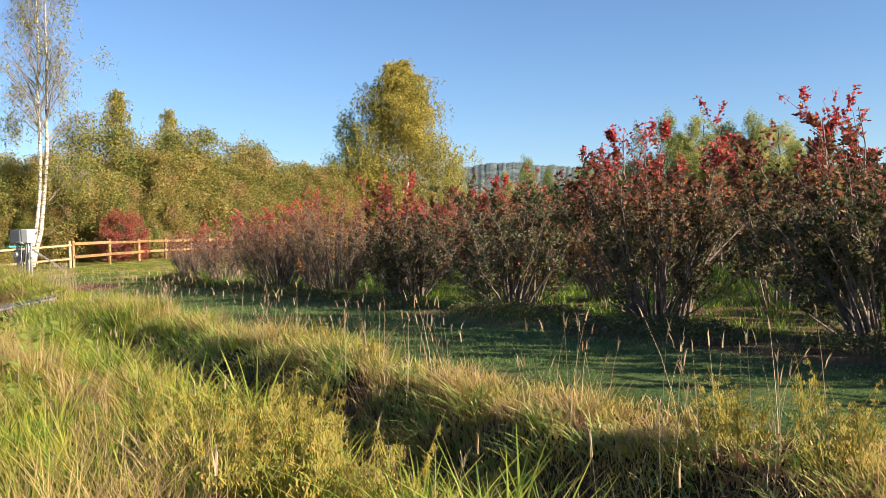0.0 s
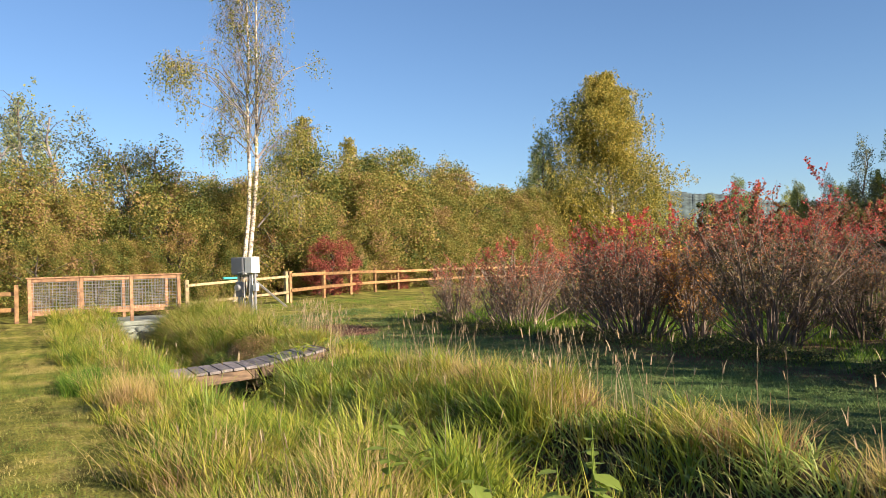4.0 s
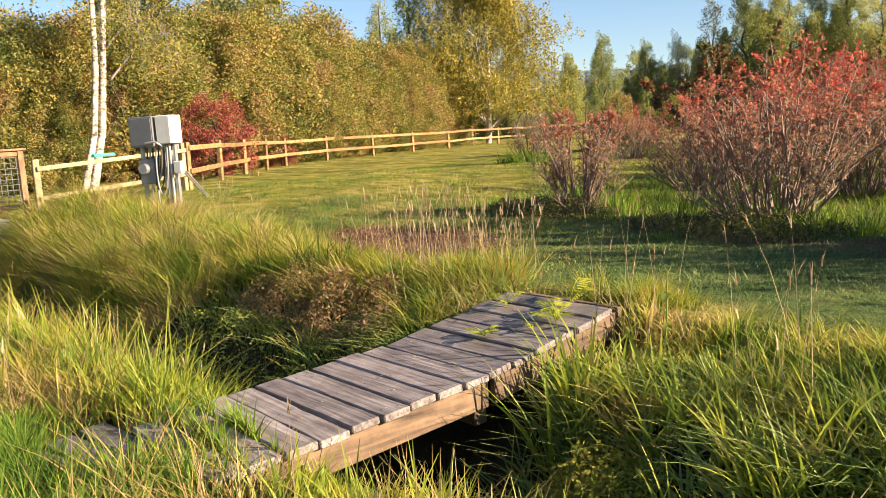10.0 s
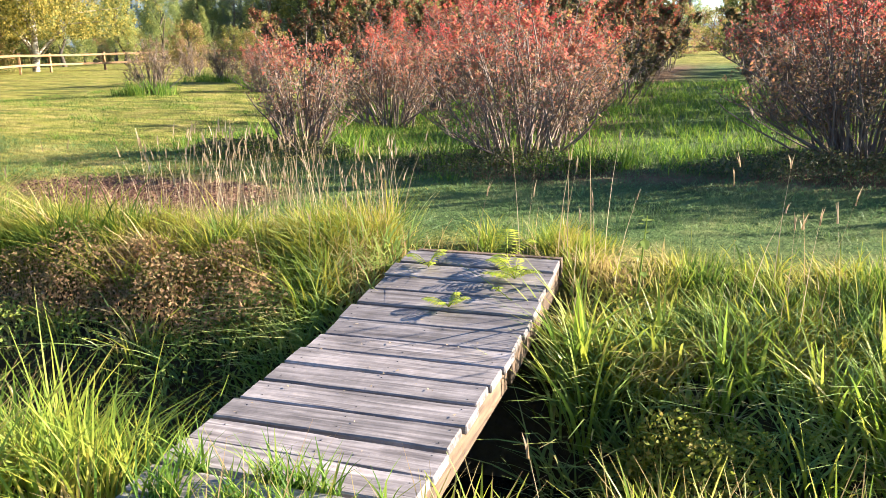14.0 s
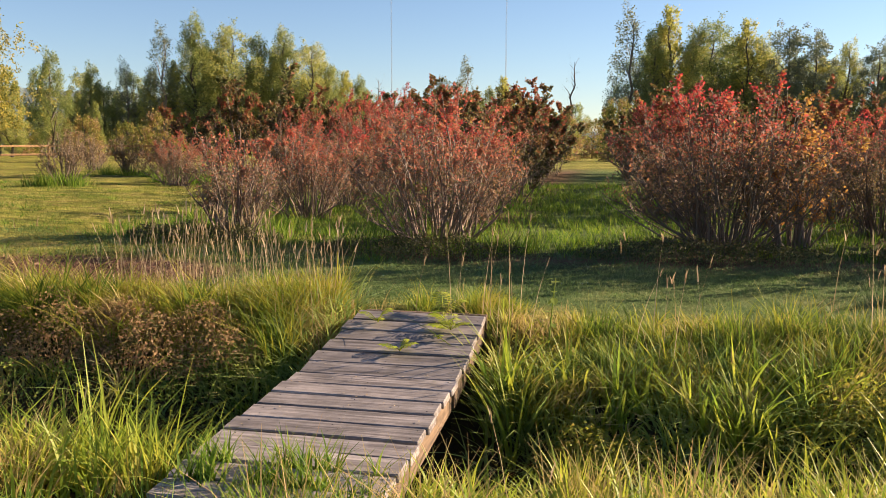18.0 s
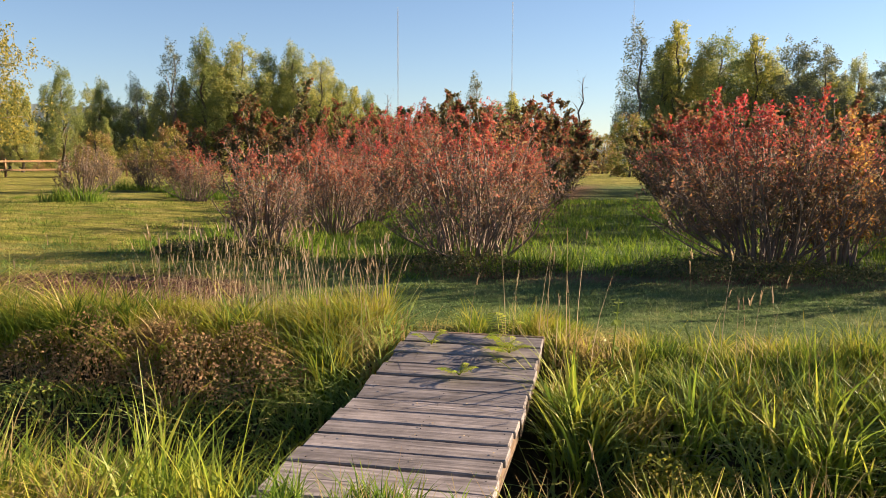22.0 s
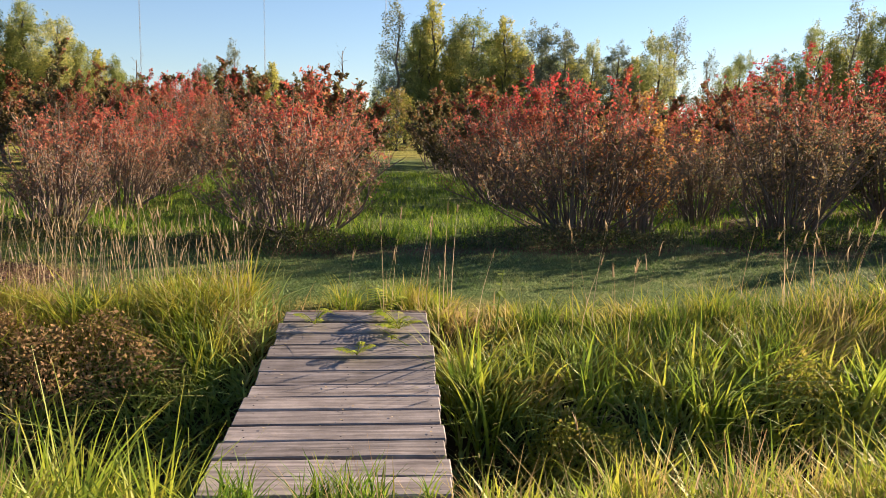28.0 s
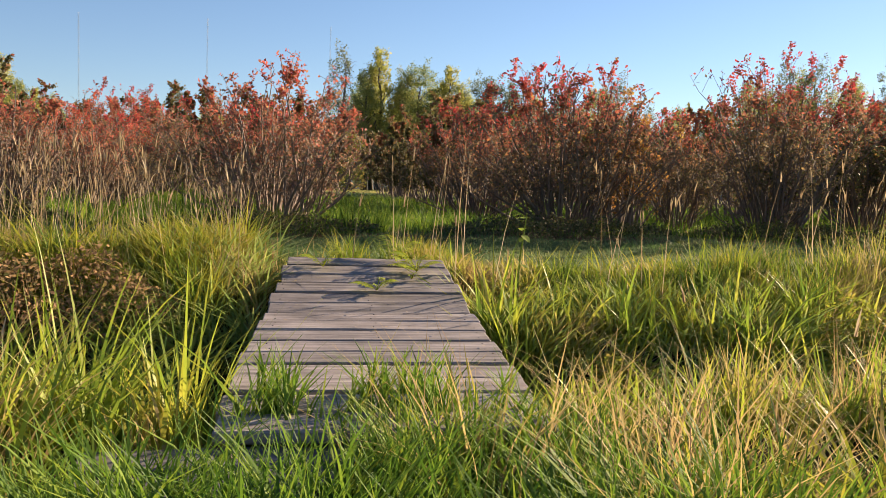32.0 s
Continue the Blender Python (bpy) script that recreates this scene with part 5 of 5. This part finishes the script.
def grass_bed(name, label, seed, n_clump, per, x0, x1, y0, y1, radius, h, width, lean, mat, keep=None, segs=3, fall=0.0):
    rng = np.random.default_rng(seed)
    P, a, hs = clumps(rng, n_clump, per, x0, x1, y0, y1, radius, keep)
    ok = ~on_bridge(P[:, 0], P[:, 1], 0.03)
    P, a, hs = P[ok], a[ok], hs[ok]
    a = np.arctan2(np.sin(a) - fall, np.cos(a))      # fall: how much the blades hang towards the ditch
    z = ground_z(P[:, 0], P[:, 1]) - 0.01
    vigour = 1 - 0.30 * ss(0.2, 1.2, P[:, 0]) * ss(7, 4.5, P[:, 0]) * (P[:, 1] < 0.4)
    vigour = vigour * (1 - 0.35 * ss(3.2, 2.2, P[:, 0]) * ss(0.5, 0.9, P[:, 0]) * (P[:, 1] > 1.5) * (P[:, 1] < 3))
    vigour = vigour * (1 - 0.4 * ss(15.2, 17, P[:, 0]) * (d_of(P[:, 0], P[:, 1]) > 0.3)) * (1 - 0.5 * (P[:, 0] > -5.2) * (P[:, 0] < -1.6) * (P[:, 1] > 1.95) * (P[:, 1] < 3))
    H = h * hs * vigour * rng.uniform(0.55, 1.2, len(P))
    V, F = blades(np.column_stack([P, z]), H, width * rng.uniform(0.7, 1.4, len(P)), lean * rng.uniform(0.3, 1.5, len(P)), rng, segs, 0.6, a)
    return tagged(new(name, mesh_arrays(name, V, F, mat)), label, "grass", kind="stuff")


def d_of(x, y):
    return y - ditch_mid(x)


def lawn_edge(x):
    return -1.62 + 0.10 * np.sin(x * 1.7) - 0.05 * np.clip(8 - x, 0, 20)


def far_edge(x):
    return 1.95 + 0.55 * ss(1.5, 6, x) + 0.55 * ss(-2, -4, x) + 0.12 * np.sin(2.3 * x)


def near_bank(x, y):
    return (d_of(x, y) < -0.35 - 0.45 * ss(4, 7, x)) & (y > lawn_edge(x)) & ~((np.abs(x + 0.1) < 0.75) & (y < -1.5)) & ~((x > 0.35) & (x < 6) & (y > -0.95 + 0.27 * (x - 0.5)))


def far_bank(x, y):
    return (d_of(x, y) > 0.25) & (y < far_edge(x))


grass_bed("tall_grass", "tall green and straw-coloured grass on the near ditch bank", 71, 1700, 46, -14, 25, -2.6, 1.6, 0.085, 0.40, 0.012, 0.75, M_GRASS_NEAR, near_bank)
grass_bed("tall_grass", "broad-bladed yellow-green grass clumps leaning over the ditch", 72, 800, 36, -12, 24, -1.7, 1.8, 0.075, 0.46, 0.018, 0.85, M_SEDGE, lambda x, y: near_bank(x, y) & (d_of(x, y) > -1.5))
WEEDY = lambda x, y: (x < -1.4) & (x > -3.7) & (y < 1.45) & (np.sin(x * 6) + np.sin(y * 9 + x * 2) < 0.1)
SOIL_PATCH = lambda x, y: ((x + 4.1) / 1.75) ** 2 + ((y - 3.55) / 0.9) ** 2 < 0.95
grass_bed("tall_grass", "tall mixed grass on the far ditch bank", 73, 950, 44, -13, 24, 0.5, 3.2, 0.075, 0.27, 0.012, 0.8, M_GRASS_FAR, lambda x, y: far_bank(x, y) & (d_of(x, y) > 0.95) & ~WEEDY(x, y))
grass_bed("tall_grass", "rank arching green grass hanging down the far ditch side", 74, 1900, 18, -10, 22, 0.1, 2.8, 0.08, 0.24, 0.017, 1.2, M_SLOPE, lambda x, y: far_bank(x, y) & (d_of(x, y) < 1.1) & ~WEEDY(x, y), 4, 0.7)
grass_bed("tall_grass", "sunlit broad-bladed grass tufts on the far ditch side", 66, 420, 18, -9, 20, 0.5, 2.8, 0.06, 0.30, 0.017, 0.8, M_SEDGE, lambda x, y: far_bank(x, y) & (d_of(x, y) > 0.5) & ~WEEDY(x, y), 4, 0.5)
grass_bed("tall_grass", "broad bright blades in loose tufts standing out from the shaded ditch side", 59, 260, 13, 0.7, 9, 0.15, 2.2, 0.05, 0.38, 0.019, 0.85, M_SEDGE, lambda x, y: (d_of(x, y) > 0.15) & (d_of(x, y) < 1.15), 5, 0.6)
grass_bed("tall_grass", "dense shaded grass covering the ditch side by the footbridge", 52, 480, 14, 0.62, 6.5, 0.12, 1.7, 0.08, 0.25, 0.018, 1.1, M_SLOPE, lambda x, y: d_of(x, y) > 0.08, 3, 0.5)
grass_bed("tall_grass", "sunlit yellow-green grass on the brow of the far bank", 51, 460, 22, 0.62, 7.5, 0.95, 2.1, 0.07, 0.24, 0.013, 0.8, M_GRASS_NEAR, None, 3, 0.3)
grass_bed("tall_grass", "bright green grass hanging beside the footbridge", 65, 220, 18, -2.2, -0.6, 0.4, 2.0, 0.08, 0.27, 0.016, 1.3, M_SLOPE, lambda x, y: x + y * 0.5 > -0.9, 4, 0.6)
grass_bed("tall_grass", "mound of rank arching grass on the far ditch side", 70, 520, 44, -11.9, -4.4, 0.3, 2.0, 0.14, 0.50, 0.012, 1.1, M_GRASS_FAR, lambda x, y: (d_of(x, y) > 0.4) | (x < -10))
grass_bed("tall_grass", "yellow-green grass above the weeds of the far bank", 64, 420, 34, -5.2, -0.8, 1.45, 2.2, 0.08, 0.26, 0.011, 0.7, M_GRASS_NEAR)
grass_bed("golden_grass", "mounds of golden-brown grass along the far ditch side", 63, 420, 50, 4.5, 20, 0.9, 3.0, 0.08, 0.33, 0.009, 0.85, M_GOLD, lambda x, y: far_bank(x, y) & (d_of(x, y) > 0.75) & (np.sin(x * 1.25 + 0.6) + 0.6 * np.sin(x * 2.9) > -0.5 - 0.25 * (x > 8)), 3, 0.3)
grass_bed("dry_grass", "clumps of dry straw-coloured grass", 75, 900, 46, -12, 24, -1.9, 1.0, 0.12, 0.46, 0.007, 0.8, M_DRY, lambda x, y: near_bank(x, y) & (np.sin(x * 1.9) + np.sin(y * 3 + x) > 0.2))
grass_bed("dry_grass", "dry seeding grass along the far ditch edge", 76, 420, 34, -9, 23, 1.2, 3.0, 0.13, 0.32, 0.006, 0.6, M_DRY, lambda x, y: (y < far_edge(x)) & (y > far_edge(x) - 0.6))
grass_bed("tall_grass", "low grass tuft on the far side of the footbridge", 69, 22, 40, -0.1, 0.75, 2.05, 2.45, 0.07, 0.26, 0.008, 0.7, M_GRASS_NEAR)
grass_bed("tall_grass", "green grass growing over the near boards of the footbridge", 68, 46, 34, -0.62, 0.62, -1.5, -1.06, 0.08, 0.30, 0.011, 0.6, M_UNDER)
grass_bed("tall_grass", "fresh green grass in front of the worn boards at the bridge foot", 58, 120, 34, -1.4, 0.9, -2.2, -1.62, 0.09, 0.27, 0.010, 0.7, M_UNDER)
grass_bed("tall_grass", "short broad yellow-green grass on the near slope beside the bridge", 57, 330, 26, 0.66, 6.5, -1.1, 0.75, 0.08, 0.21, 0.013, 0.8, M_SEDGE, lambda x, y: (d_of(x, y) < -0.35))
grass_bed("tall_grass", "mixed short grass on the near slope beside the bridge", 56, 420, 26, 0.6, 6.5, -1.3, 0.6, 0.08, 0.17, 0.009, 0.8, M_GRASS_NEAR, lambda x, y: (d_of(x, y) < -0.25))
grass_bed("golden_grass", "short golden grass on the far bank where the ditch begins", 54, 420, 30, 14.8, 21, 1.55, 2.75, 0.10, 0.15, 0.010, 0.8, M_GOLD)
grass_bed("golden_grass", "golden-brown grass hanging down the ditch sides", 53, 260, 26, 12.5, 21, 0.6, 2.3, 0.09, 0.26, 0.011, 1.2, M_GOLD, lambda x, y: np.abs(d_of(x, y)) > 0.2, 3, 0.4)
grass_bed("mown_lawn", "short mown lawn grass beside the ditch", 77, 9000, 9, -6, 22, -5.5, -1.4, 0.12, 0.06, 0.007, 0.8, M_LAWN, lambda x, y: y < lawn_edge(x) + 0.2, 2)
grass_bed("mown_strip", "short mown grass strip in front of the bushes", 78, 11000, 12, -9, 22, 1.9, 6.0, 0.13, 0.045, 0.008, 0.9, M_STRIP, lambda x, y: (d_of(x, y) > 1.2) & ~SOIL_PATCH(x, y), 2)
grass_bed("mown_field", "uneven mown grass of the field", 67, 9000, 6, -15, -1, 2.6, 15, 0.14, 0.05, 0.010, 0.9, M_LAWN, lambda x, y: (y > far_edge(x)) & ~SOIL_PATCH(x, y), 2)
# tufts keep to bands along x, so they double as shadow streaks
grass_bed("rough_grass", "darker coarse grass tufts in bands over the mown field, also standing in for shadow streaks", 55, 2000, 16, -15, -1, 2.8, 16, 0.10, 0.085, 0.010, 1.0, M_UNDER, lambda x, y: (y > far_edge(x)) & ~SOIL_PATCH(x, y) & (np.sin(y * 3.1 + 0.4 * np.sin(x)) + np.sin(y * 7 + x * 0.6) > 0.7), 2)
grass_bed("fresh_grass", "fresh green grass between the bush rows", 79, 5200, 16, -6, 22, 5.3, 20, 0.12, 0.17, 0.011, 0.7, M_UNDER, lambda x, y: (y > 5.7), 2)


for k, (x, y, r) in enumerate([(-12.3, 13.6, 0.8), (-13.1, 19.8, 0.9), (-10.6, 16.8, 0.9), (-15.6, 21.0, 0.9), (-4.1, 6.9, 1.0), (-0.8, 6.2, 1.1)]):
    grass_bed("grass_tuft", "dark green uncut grass round the foot of a bush", 160 + k, 34, 26, x - r, x + r, y - r * 0.6, y + r * 0.5, 0.1, 0.34, 0.012, 0.6, M_UNDER)


grass_bed("tall_grass", "upright shoots of broad bright grass standing out of the ditch side", 48, 66, 9, 0.75, 5.0, 0.2, 1.9, 0.03, 0.50, 0.021, 0.5, M_SEDGE, lambda x, y: (d_of(x, y) > 0.15) & (d_of(x, y) < 1.05), 5, 0.3)
grass_bed("tall_grass", "upright broad yellow-green blades along the near ditch edge", 47, 130, 10, 0.66, 4.5, -1.15, -0.1, 0.045, 0.50, 0.015, 0.45, M_SEDGE, lambda x, y: d_of(x, y) < -0.55, 5)
grass_bed("tall_grass", "tall sunlit grass on the brow of the far bank", 46, 190, 22, 1.0, 9, 1.35, 2.35, 0.06, 0.36, 0.009, 0.5, M_GRASS_NEAR, far_bank)
grass_bed("tall_grass", "upright broad blades on the near bank beside the bridge", 45, 80, 10, -3.2, -0.62, -0.95, -0.1, 0.05, 0.48, 0.014, 0.4, M_SEDGE, lambda x, y: d_of(x, y) < -0.4, 5)
grass_bed("tall_grass", "arching straw and green grass growing through the weeds", 44, 85, 15, -4.2, -0.9, 1.15, 1.8, 0.05, 0.48, 0.012, 0.9, M_GRASS_NEAR, None, 4, 0.6)
grass_bed("dry_grass", "dry tan and reddish grass on the near bank beside the bridge", 43, 20, 40, 1.4, 3.0, -1.1, -0.55, 0.09, 0.45, 0.006, 0.45, M_DRY)
sprout = np.random.default_rng(42)
sx = sprout.uniform(-0.46, 0.46, 560)
sx = sx[(np.sin(sx * 11 + 1) > -0.6)]
sy = sprout.choice([-0.967, -0.774], len(sx), p=[0.55, 0.45]) + sprout.uniform(-0.012, 0.012, len(sx))
sz = np.array([deck_z(v) for v in sy]) - 0.02
sv, sf = blades(np.column_stack([sx, sy, sz]), sprout.uniform(0.07, 0.25, len(sx)), sprout.uniform(0.007, 0.014, len(sx)), sprout.uniform(0.3, 0.9, len(sx)), sprout, 4)
tagged(new("grass_tuft", mesh_arrays("grass_tuft", sv, sf, M_UNDER)), "fresh green grass sprouting between the near boards of the footbridge", "grass", kind="stuff")
grass_bed("dry_grass", "upright clump of tan dry grass at the lawn edge", 62, 26, 60, 2.5, 3.5, -1.75, -1.3, 0.07, 0.46, 0.006, 0.35, M_DRY)
grass_bed("dry_grass", "tan dry grass clumps on the near bank", 61, 50, 60, 8.0, 12.0, -1.4, -0.4, 0.10, 0.46, 0.007, 0.45, M_DRY)
grass_bed("broad_grass", "bright yellow-green broad grass along the near ditch edge", 60, 260, 26, 2.0, 9.0, -1.2, 0.5, 0.10, 0.40, 0.016, 0.8, M_SEDGE, near_bank)


def seed_stalks(seed, n, x0, x1, y0, y1, h, label, keep=None):
    rng = np.random.default_rng(seed)
    P = np.stack([rng.uniform(x0, x1, n), rng.uniform(y0, y1, n)], 1)
    if keep is not None:
        P = P[keep(P[:, 0], P[:, 1])]
    P = P[~on_bridge(P[:, 0], P[:, 1], 0.05)]
    n = len(P)
    H = h * rng.uniform(0.6, 1.25, n)
    a = rng.uniform(0, 6.28, n)
    root = np.column_stack([P, ground_z(P[:, 0], P[:, 1])])
    ln = rng.uniform(0.05, 0.35, n)
    V, F = blades(root, H, np.full(n, 0.006), ln, rng, 3, 0.3, a)
    tip = root + np.column_stack([np.cos(a) * ln * H, np.sin(a) * ln * H, H * (1 - 0.3 * 0.35 * ln)])
    V2, F2 = blades(np.repeat(tip, 3, 0) - [0, 0, 0.02], np.full(n * 3, 0.09) * rng.uniform(0.6, 1.3, n * 3), np.full(n * 3, 0.011), np.repeat(ln, 3) * 1.5, rng, 2, 0.3, np.repeat(a, 3) + rng.normal(0, 0.5, 3 * n))
    pcs = joined([(V, F), (V2, F2)])
    return tagged(new("seed_stalks", mesh_arrays("seed_stalks", *pcs, M_SEED)), label, "grass", kind="stuff")


seed_stalks(81, 1900, -8, 23, 1.2, 3.2, 0.72, "tall thin grass stalks with pale seed heads on the far bank", lambda x, y: (y < far_edge(x) + 0.1) & (y > far_edge(x) - 0.7) & (np.sin(x * 1.7 + 1) + np.sin(x * 4.1) > -0.4) & ((x > -0.9) | (np.sin(x * 9) + np.sin(x * 4) > 0.9)))
seed_stalks(83, 170, -2.9, -0.8, 2.0, 2.6, 0.66, "cluster of rust-tinted dry stalks with seed heads by the footbridge")
seed_stalks(82, 150, -6, 24, -1.7, 0.6, 0.7, "thin grass stalks with seed heads on the near bank", lambda x, y: near_bank(x, y) & (np.abs(x) > 1.0))


def weed_patch(seed, x, y, rx, ry, h, n, mat, label, leaf=0.035):
    rng = np.random.default_rng(seed)
    a, r = rng.uniform(0, 6.28, n), rng.uniform(0, 1, n) ** 0.5
    X, Y = x + np.cos(a) * r * rx, y + np.sin(a) * r * ry
    top = h * (1 - 0.6 * r ** 2) * (0.75 + 0.25 * np.sin(X * 9) * np.sin(Y * 8))
    Z = ground_z(X, Y) + top * rng.uniform(0.25, 1, n) ** 0.6
    V, F = leaf_quads(np.column_stack([X, Y, Z]), leaf, rng, 0.1, 0.5)
    k = n // 12
    V2, F2 = blades(np.column_stack([X[:k], Y[:k], ground_z(X[:k], Y[:k])]), top[:k], np.full(k, 0.006), np.full(k, 0.3), rng, 2)
    return tagged(new("weed_patch", mesh_arrays("weed_patch", *joined([(V, F), (V2, F2)]), mat)), label, "weeds", kind="stuff")


weed_patch(91, -1.85, 1.15, 0.8, 0.45, 0.50, 4400, M_WEED, "low reddish-brown weeds spilling over the ditch bank", 0.034)
weed_patch(92, -2.75, 1.15, 0.9, 0.45, 0.50, 4400, M_WEED, "low reddish-brown weeds spilling over the ditch bank", 0.034)
weed_patch(98, -2.5, 0.5, 1.4, 0.4, 0.26, 4200, M_GREENWEED, "small-leaved green weeds low on the ditch side", 0.034)
weed_patch(90, -1.4, 1.15, 0.5, 0.5, 0.26, 2600, M_GREENWEED, "leafy green weeds on the far bank beside the footbridge", 0.03)
weed_patch(94, 1.0, 1.3, 0.35, 0.45, 0.26, 1100, M_YELLOWWEED, "leafy yellow-green weeds beside the footbridge", 0.03)
weed_patch(99, 1.4, 0.45, 0.42, 0.28, 0.55, 2200, M_YELLOWWEED, "feathery yellow-green weeds low on the ditch side", 0.035)
weed_patch(89, 2.9, 0.9, 0.5, 0.3, 0.40, 1300, M_YELLOWWEED, "feathery yellow-green weeds low on the ditch side", 0.035)
weed_patch(95, 8.2, 1.1, 2.6, 0.5, 0.36, 7000, M_DEADWEED, "dark brown dead weeds down in the ditch", 0.032)
weed_patch(97, 13.0, 1.45, 2.6, 0.5, 0.36, 6000, M_DEADWEED, "dark brown dead weeds down in the ditch", 0.032)
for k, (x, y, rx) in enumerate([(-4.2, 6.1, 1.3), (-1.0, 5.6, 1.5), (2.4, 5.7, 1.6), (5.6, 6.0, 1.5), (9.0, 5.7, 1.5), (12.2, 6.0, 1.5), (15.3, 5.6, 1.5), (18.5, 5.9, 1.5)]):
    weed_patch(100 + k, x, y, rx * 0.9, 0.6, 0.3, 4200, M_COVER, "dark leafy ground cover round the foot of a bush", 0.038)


def litter(seed, x, y, rx, ry, n):
    rng = np.random.default_rng(seed)
    a, r = rng.uniform(0, 6.28, n), rng.uniform(0, 1, n) ** 0.5
    X, Y = x + np.cos(a) * r * rx, y + np.sin(a) * r * ry
    V, F = leaf_quads(np.column_stack([X, Y, ground_z(X, Y) + rng.uniform(0.005, 0.035, n)]), 0.04, rng, 0.0, 0.3)
    tagged(new("dead_leaves", mesh_arrays("dead_leaves", V, F, M_LITTER)), "dry reddish-brown leaves and clippings on bare soil", "leaf litter", kind="stuff")


litter(180, -4.1, 3.5, 1.5, 0.7, 4200)


# ---- golden bracken and broad-leaved weeds ----
def bracken(seed, x, y, h, label):
    rng = np.random.default_rng(seed)
    ob = thing("bracken_fern", pose(x, y, float(ground_z(x, y))), label, "fern", "bracken by the ditch")
    for k in range(7):
        a, lean, L = rng.uniform(0, 6.28), rng.uniform(0.15, 0.6), h * rng.uniform(0.7, 1.15)
        t = np.linspace(0, 1, 9)
        fw = np.array([np.cos(a), np.sin(a), 0])
        P = np.outer(t * lean * L, fw) + np.outer(L * (t - 0.25 * lean * t * t), [0, 0, 1.0]) + rng.normal(0, 0.08, 3) * [1, 1, 0]
        pcs = [tube(P, np.linspace(0.005, 0.0015, 9), 3)]
        side = np.array([-np.sin(a), np.cos(a), 0])
        for u in np.sort(rng.uniform(0.3, 0.98, 14)):
            q = np.array([np.interp(u, t, P[:, j]) for j in range(3)])
            for sg in (-1, 1):
                w = (L * 0.26 * (1.05 - u) ** 0.8 + 0.015) * rng.uniform(0.6, 1.2)
                e = q + side * sg * w + np.array([0, 0, w * rng.uniform(-0.35, 0.3)]) + fw * w * rng.uniform(0.0, 0.5)
                n = 5
                for m in range(n):
                    b0 = q + (e - q) * (m + 0.3) / n
                    tipw = w * 0.24 * (1 - m / n * 0.7)
                    for s2 in (-1, 1):
                        g = b0 + (np.array([0, 0, s2]) + rng.normal(0, 0.45, 3)) * tipw + (e - q) * 0.06
                        o = (e - q) / n * 0.45
                        pcs.append((np.array([b0 - o * 0.5, g - o * 0.2, g + o * 0.4, b0 + o * 0.5]), np.array([[0, 1, 2, 3]])))
        part_mesh("frond", mesh_arrays("frond", *joined(pcs), M_BRACKEN), ob)


for k, (x, y, h) in enumerate([(16.9, 0.0, 0.75), (16.4, 0.6, 0.7), (17.5, -0.4, 0.8), (18.0, 0.2, 0.7), (18.7, 2.4, 0.5), (19.3, 2.6, 0.55), (12.5, 2.5, 0.42), (13.2, 2.5, 0.42), (14.2, 2.45, 0.4), (15.9, -0.5, 0.7), (16.6, 0.3, 0.8), (17.2, 0.25, 0.75), (17.7, -0.1, 0.8), (17.0, -0.3, 0.7), (16.2, -0.1, 0.65), (19.0, 2.2, 0.6), (19.6, 2.3, 0.55)]):
    bracken(130 + k, x, y, h, "golden-yellow bracken fern among the grass beside the ditch")


def dock(seed, x, y, h, big=1.0):
    rng = np.random.default_rng(seed)
    ob = thing("broad_leaved_weed", pose(x, y, float(ground_z(x, y))), "upright weed with broad pale green leaves", "weed", "broad-leaved weeds")
    P = np.array([(0, 0, 0), (0.02, 0.01, h * 0.5), (0.05, -0.02, h)])
    part_mesh("stalk", mesh_arrays("stalk", *tube(P, [0.008, 0.006, 0.003], 5), M_GREENWEED, True), ob)
    for k in range(9):
        z, a, L = h * rng.uniform(0.35, 1.0), rng.uniform(0, 6.28), rng.uniform(0.09, 0.16) * big
        d, sd = np.array([np.cos(a), np.sin(a), rng.uniform(-0.5, 0.4)]), np.array([-np.sin(a), np.cos(a), 0])
        c = np.array([0.03, 0, z])
        V = [c]
        for u, w in ((0.3, 0.36), (0.65, 0.32), (1.0, 0.02)):
            q = c + d * L * u - np.array([0, 0, 0.25 * L * u * u])
            V += [q - sd * L * w, q + np.array([0, 0, -0.04 * L]), q + sd * L * w]
        F = np.array([[0, 1, 2, 3], [1, 4, 5, 2], [2, 5, 6, 3], [4, 7, 8, 5], [5, 8, 9, 6]])
        part_mesh("leaf", mesh_arrays("leaf", np.array(V), F, M_GREENWEED), ob)


for k, (x, y, h) in enumerate([(10.45, -0.1, 0.65), (9.9, 0.5, 0.75), (10.8, 0.2, 0.5), (10.1, -0.4, 0.55), (1.02, 1.62, 0.6), (13.6, -0.8, 0.5), (14.2, -0.5, 0.5), (10.3, -0.7, 0.8), (11.2, -0.6, 0.75), (11.9, -0.5, 0.7), (9.4, -0.6, 0.75), (10.9, -0.2, 0.85), (12.6, -0.9, 0.6), (11.6, -0.9, 0.6)]):
    dock(150 + k, x, y, h, 0.5 if x < 2 else 1.0)
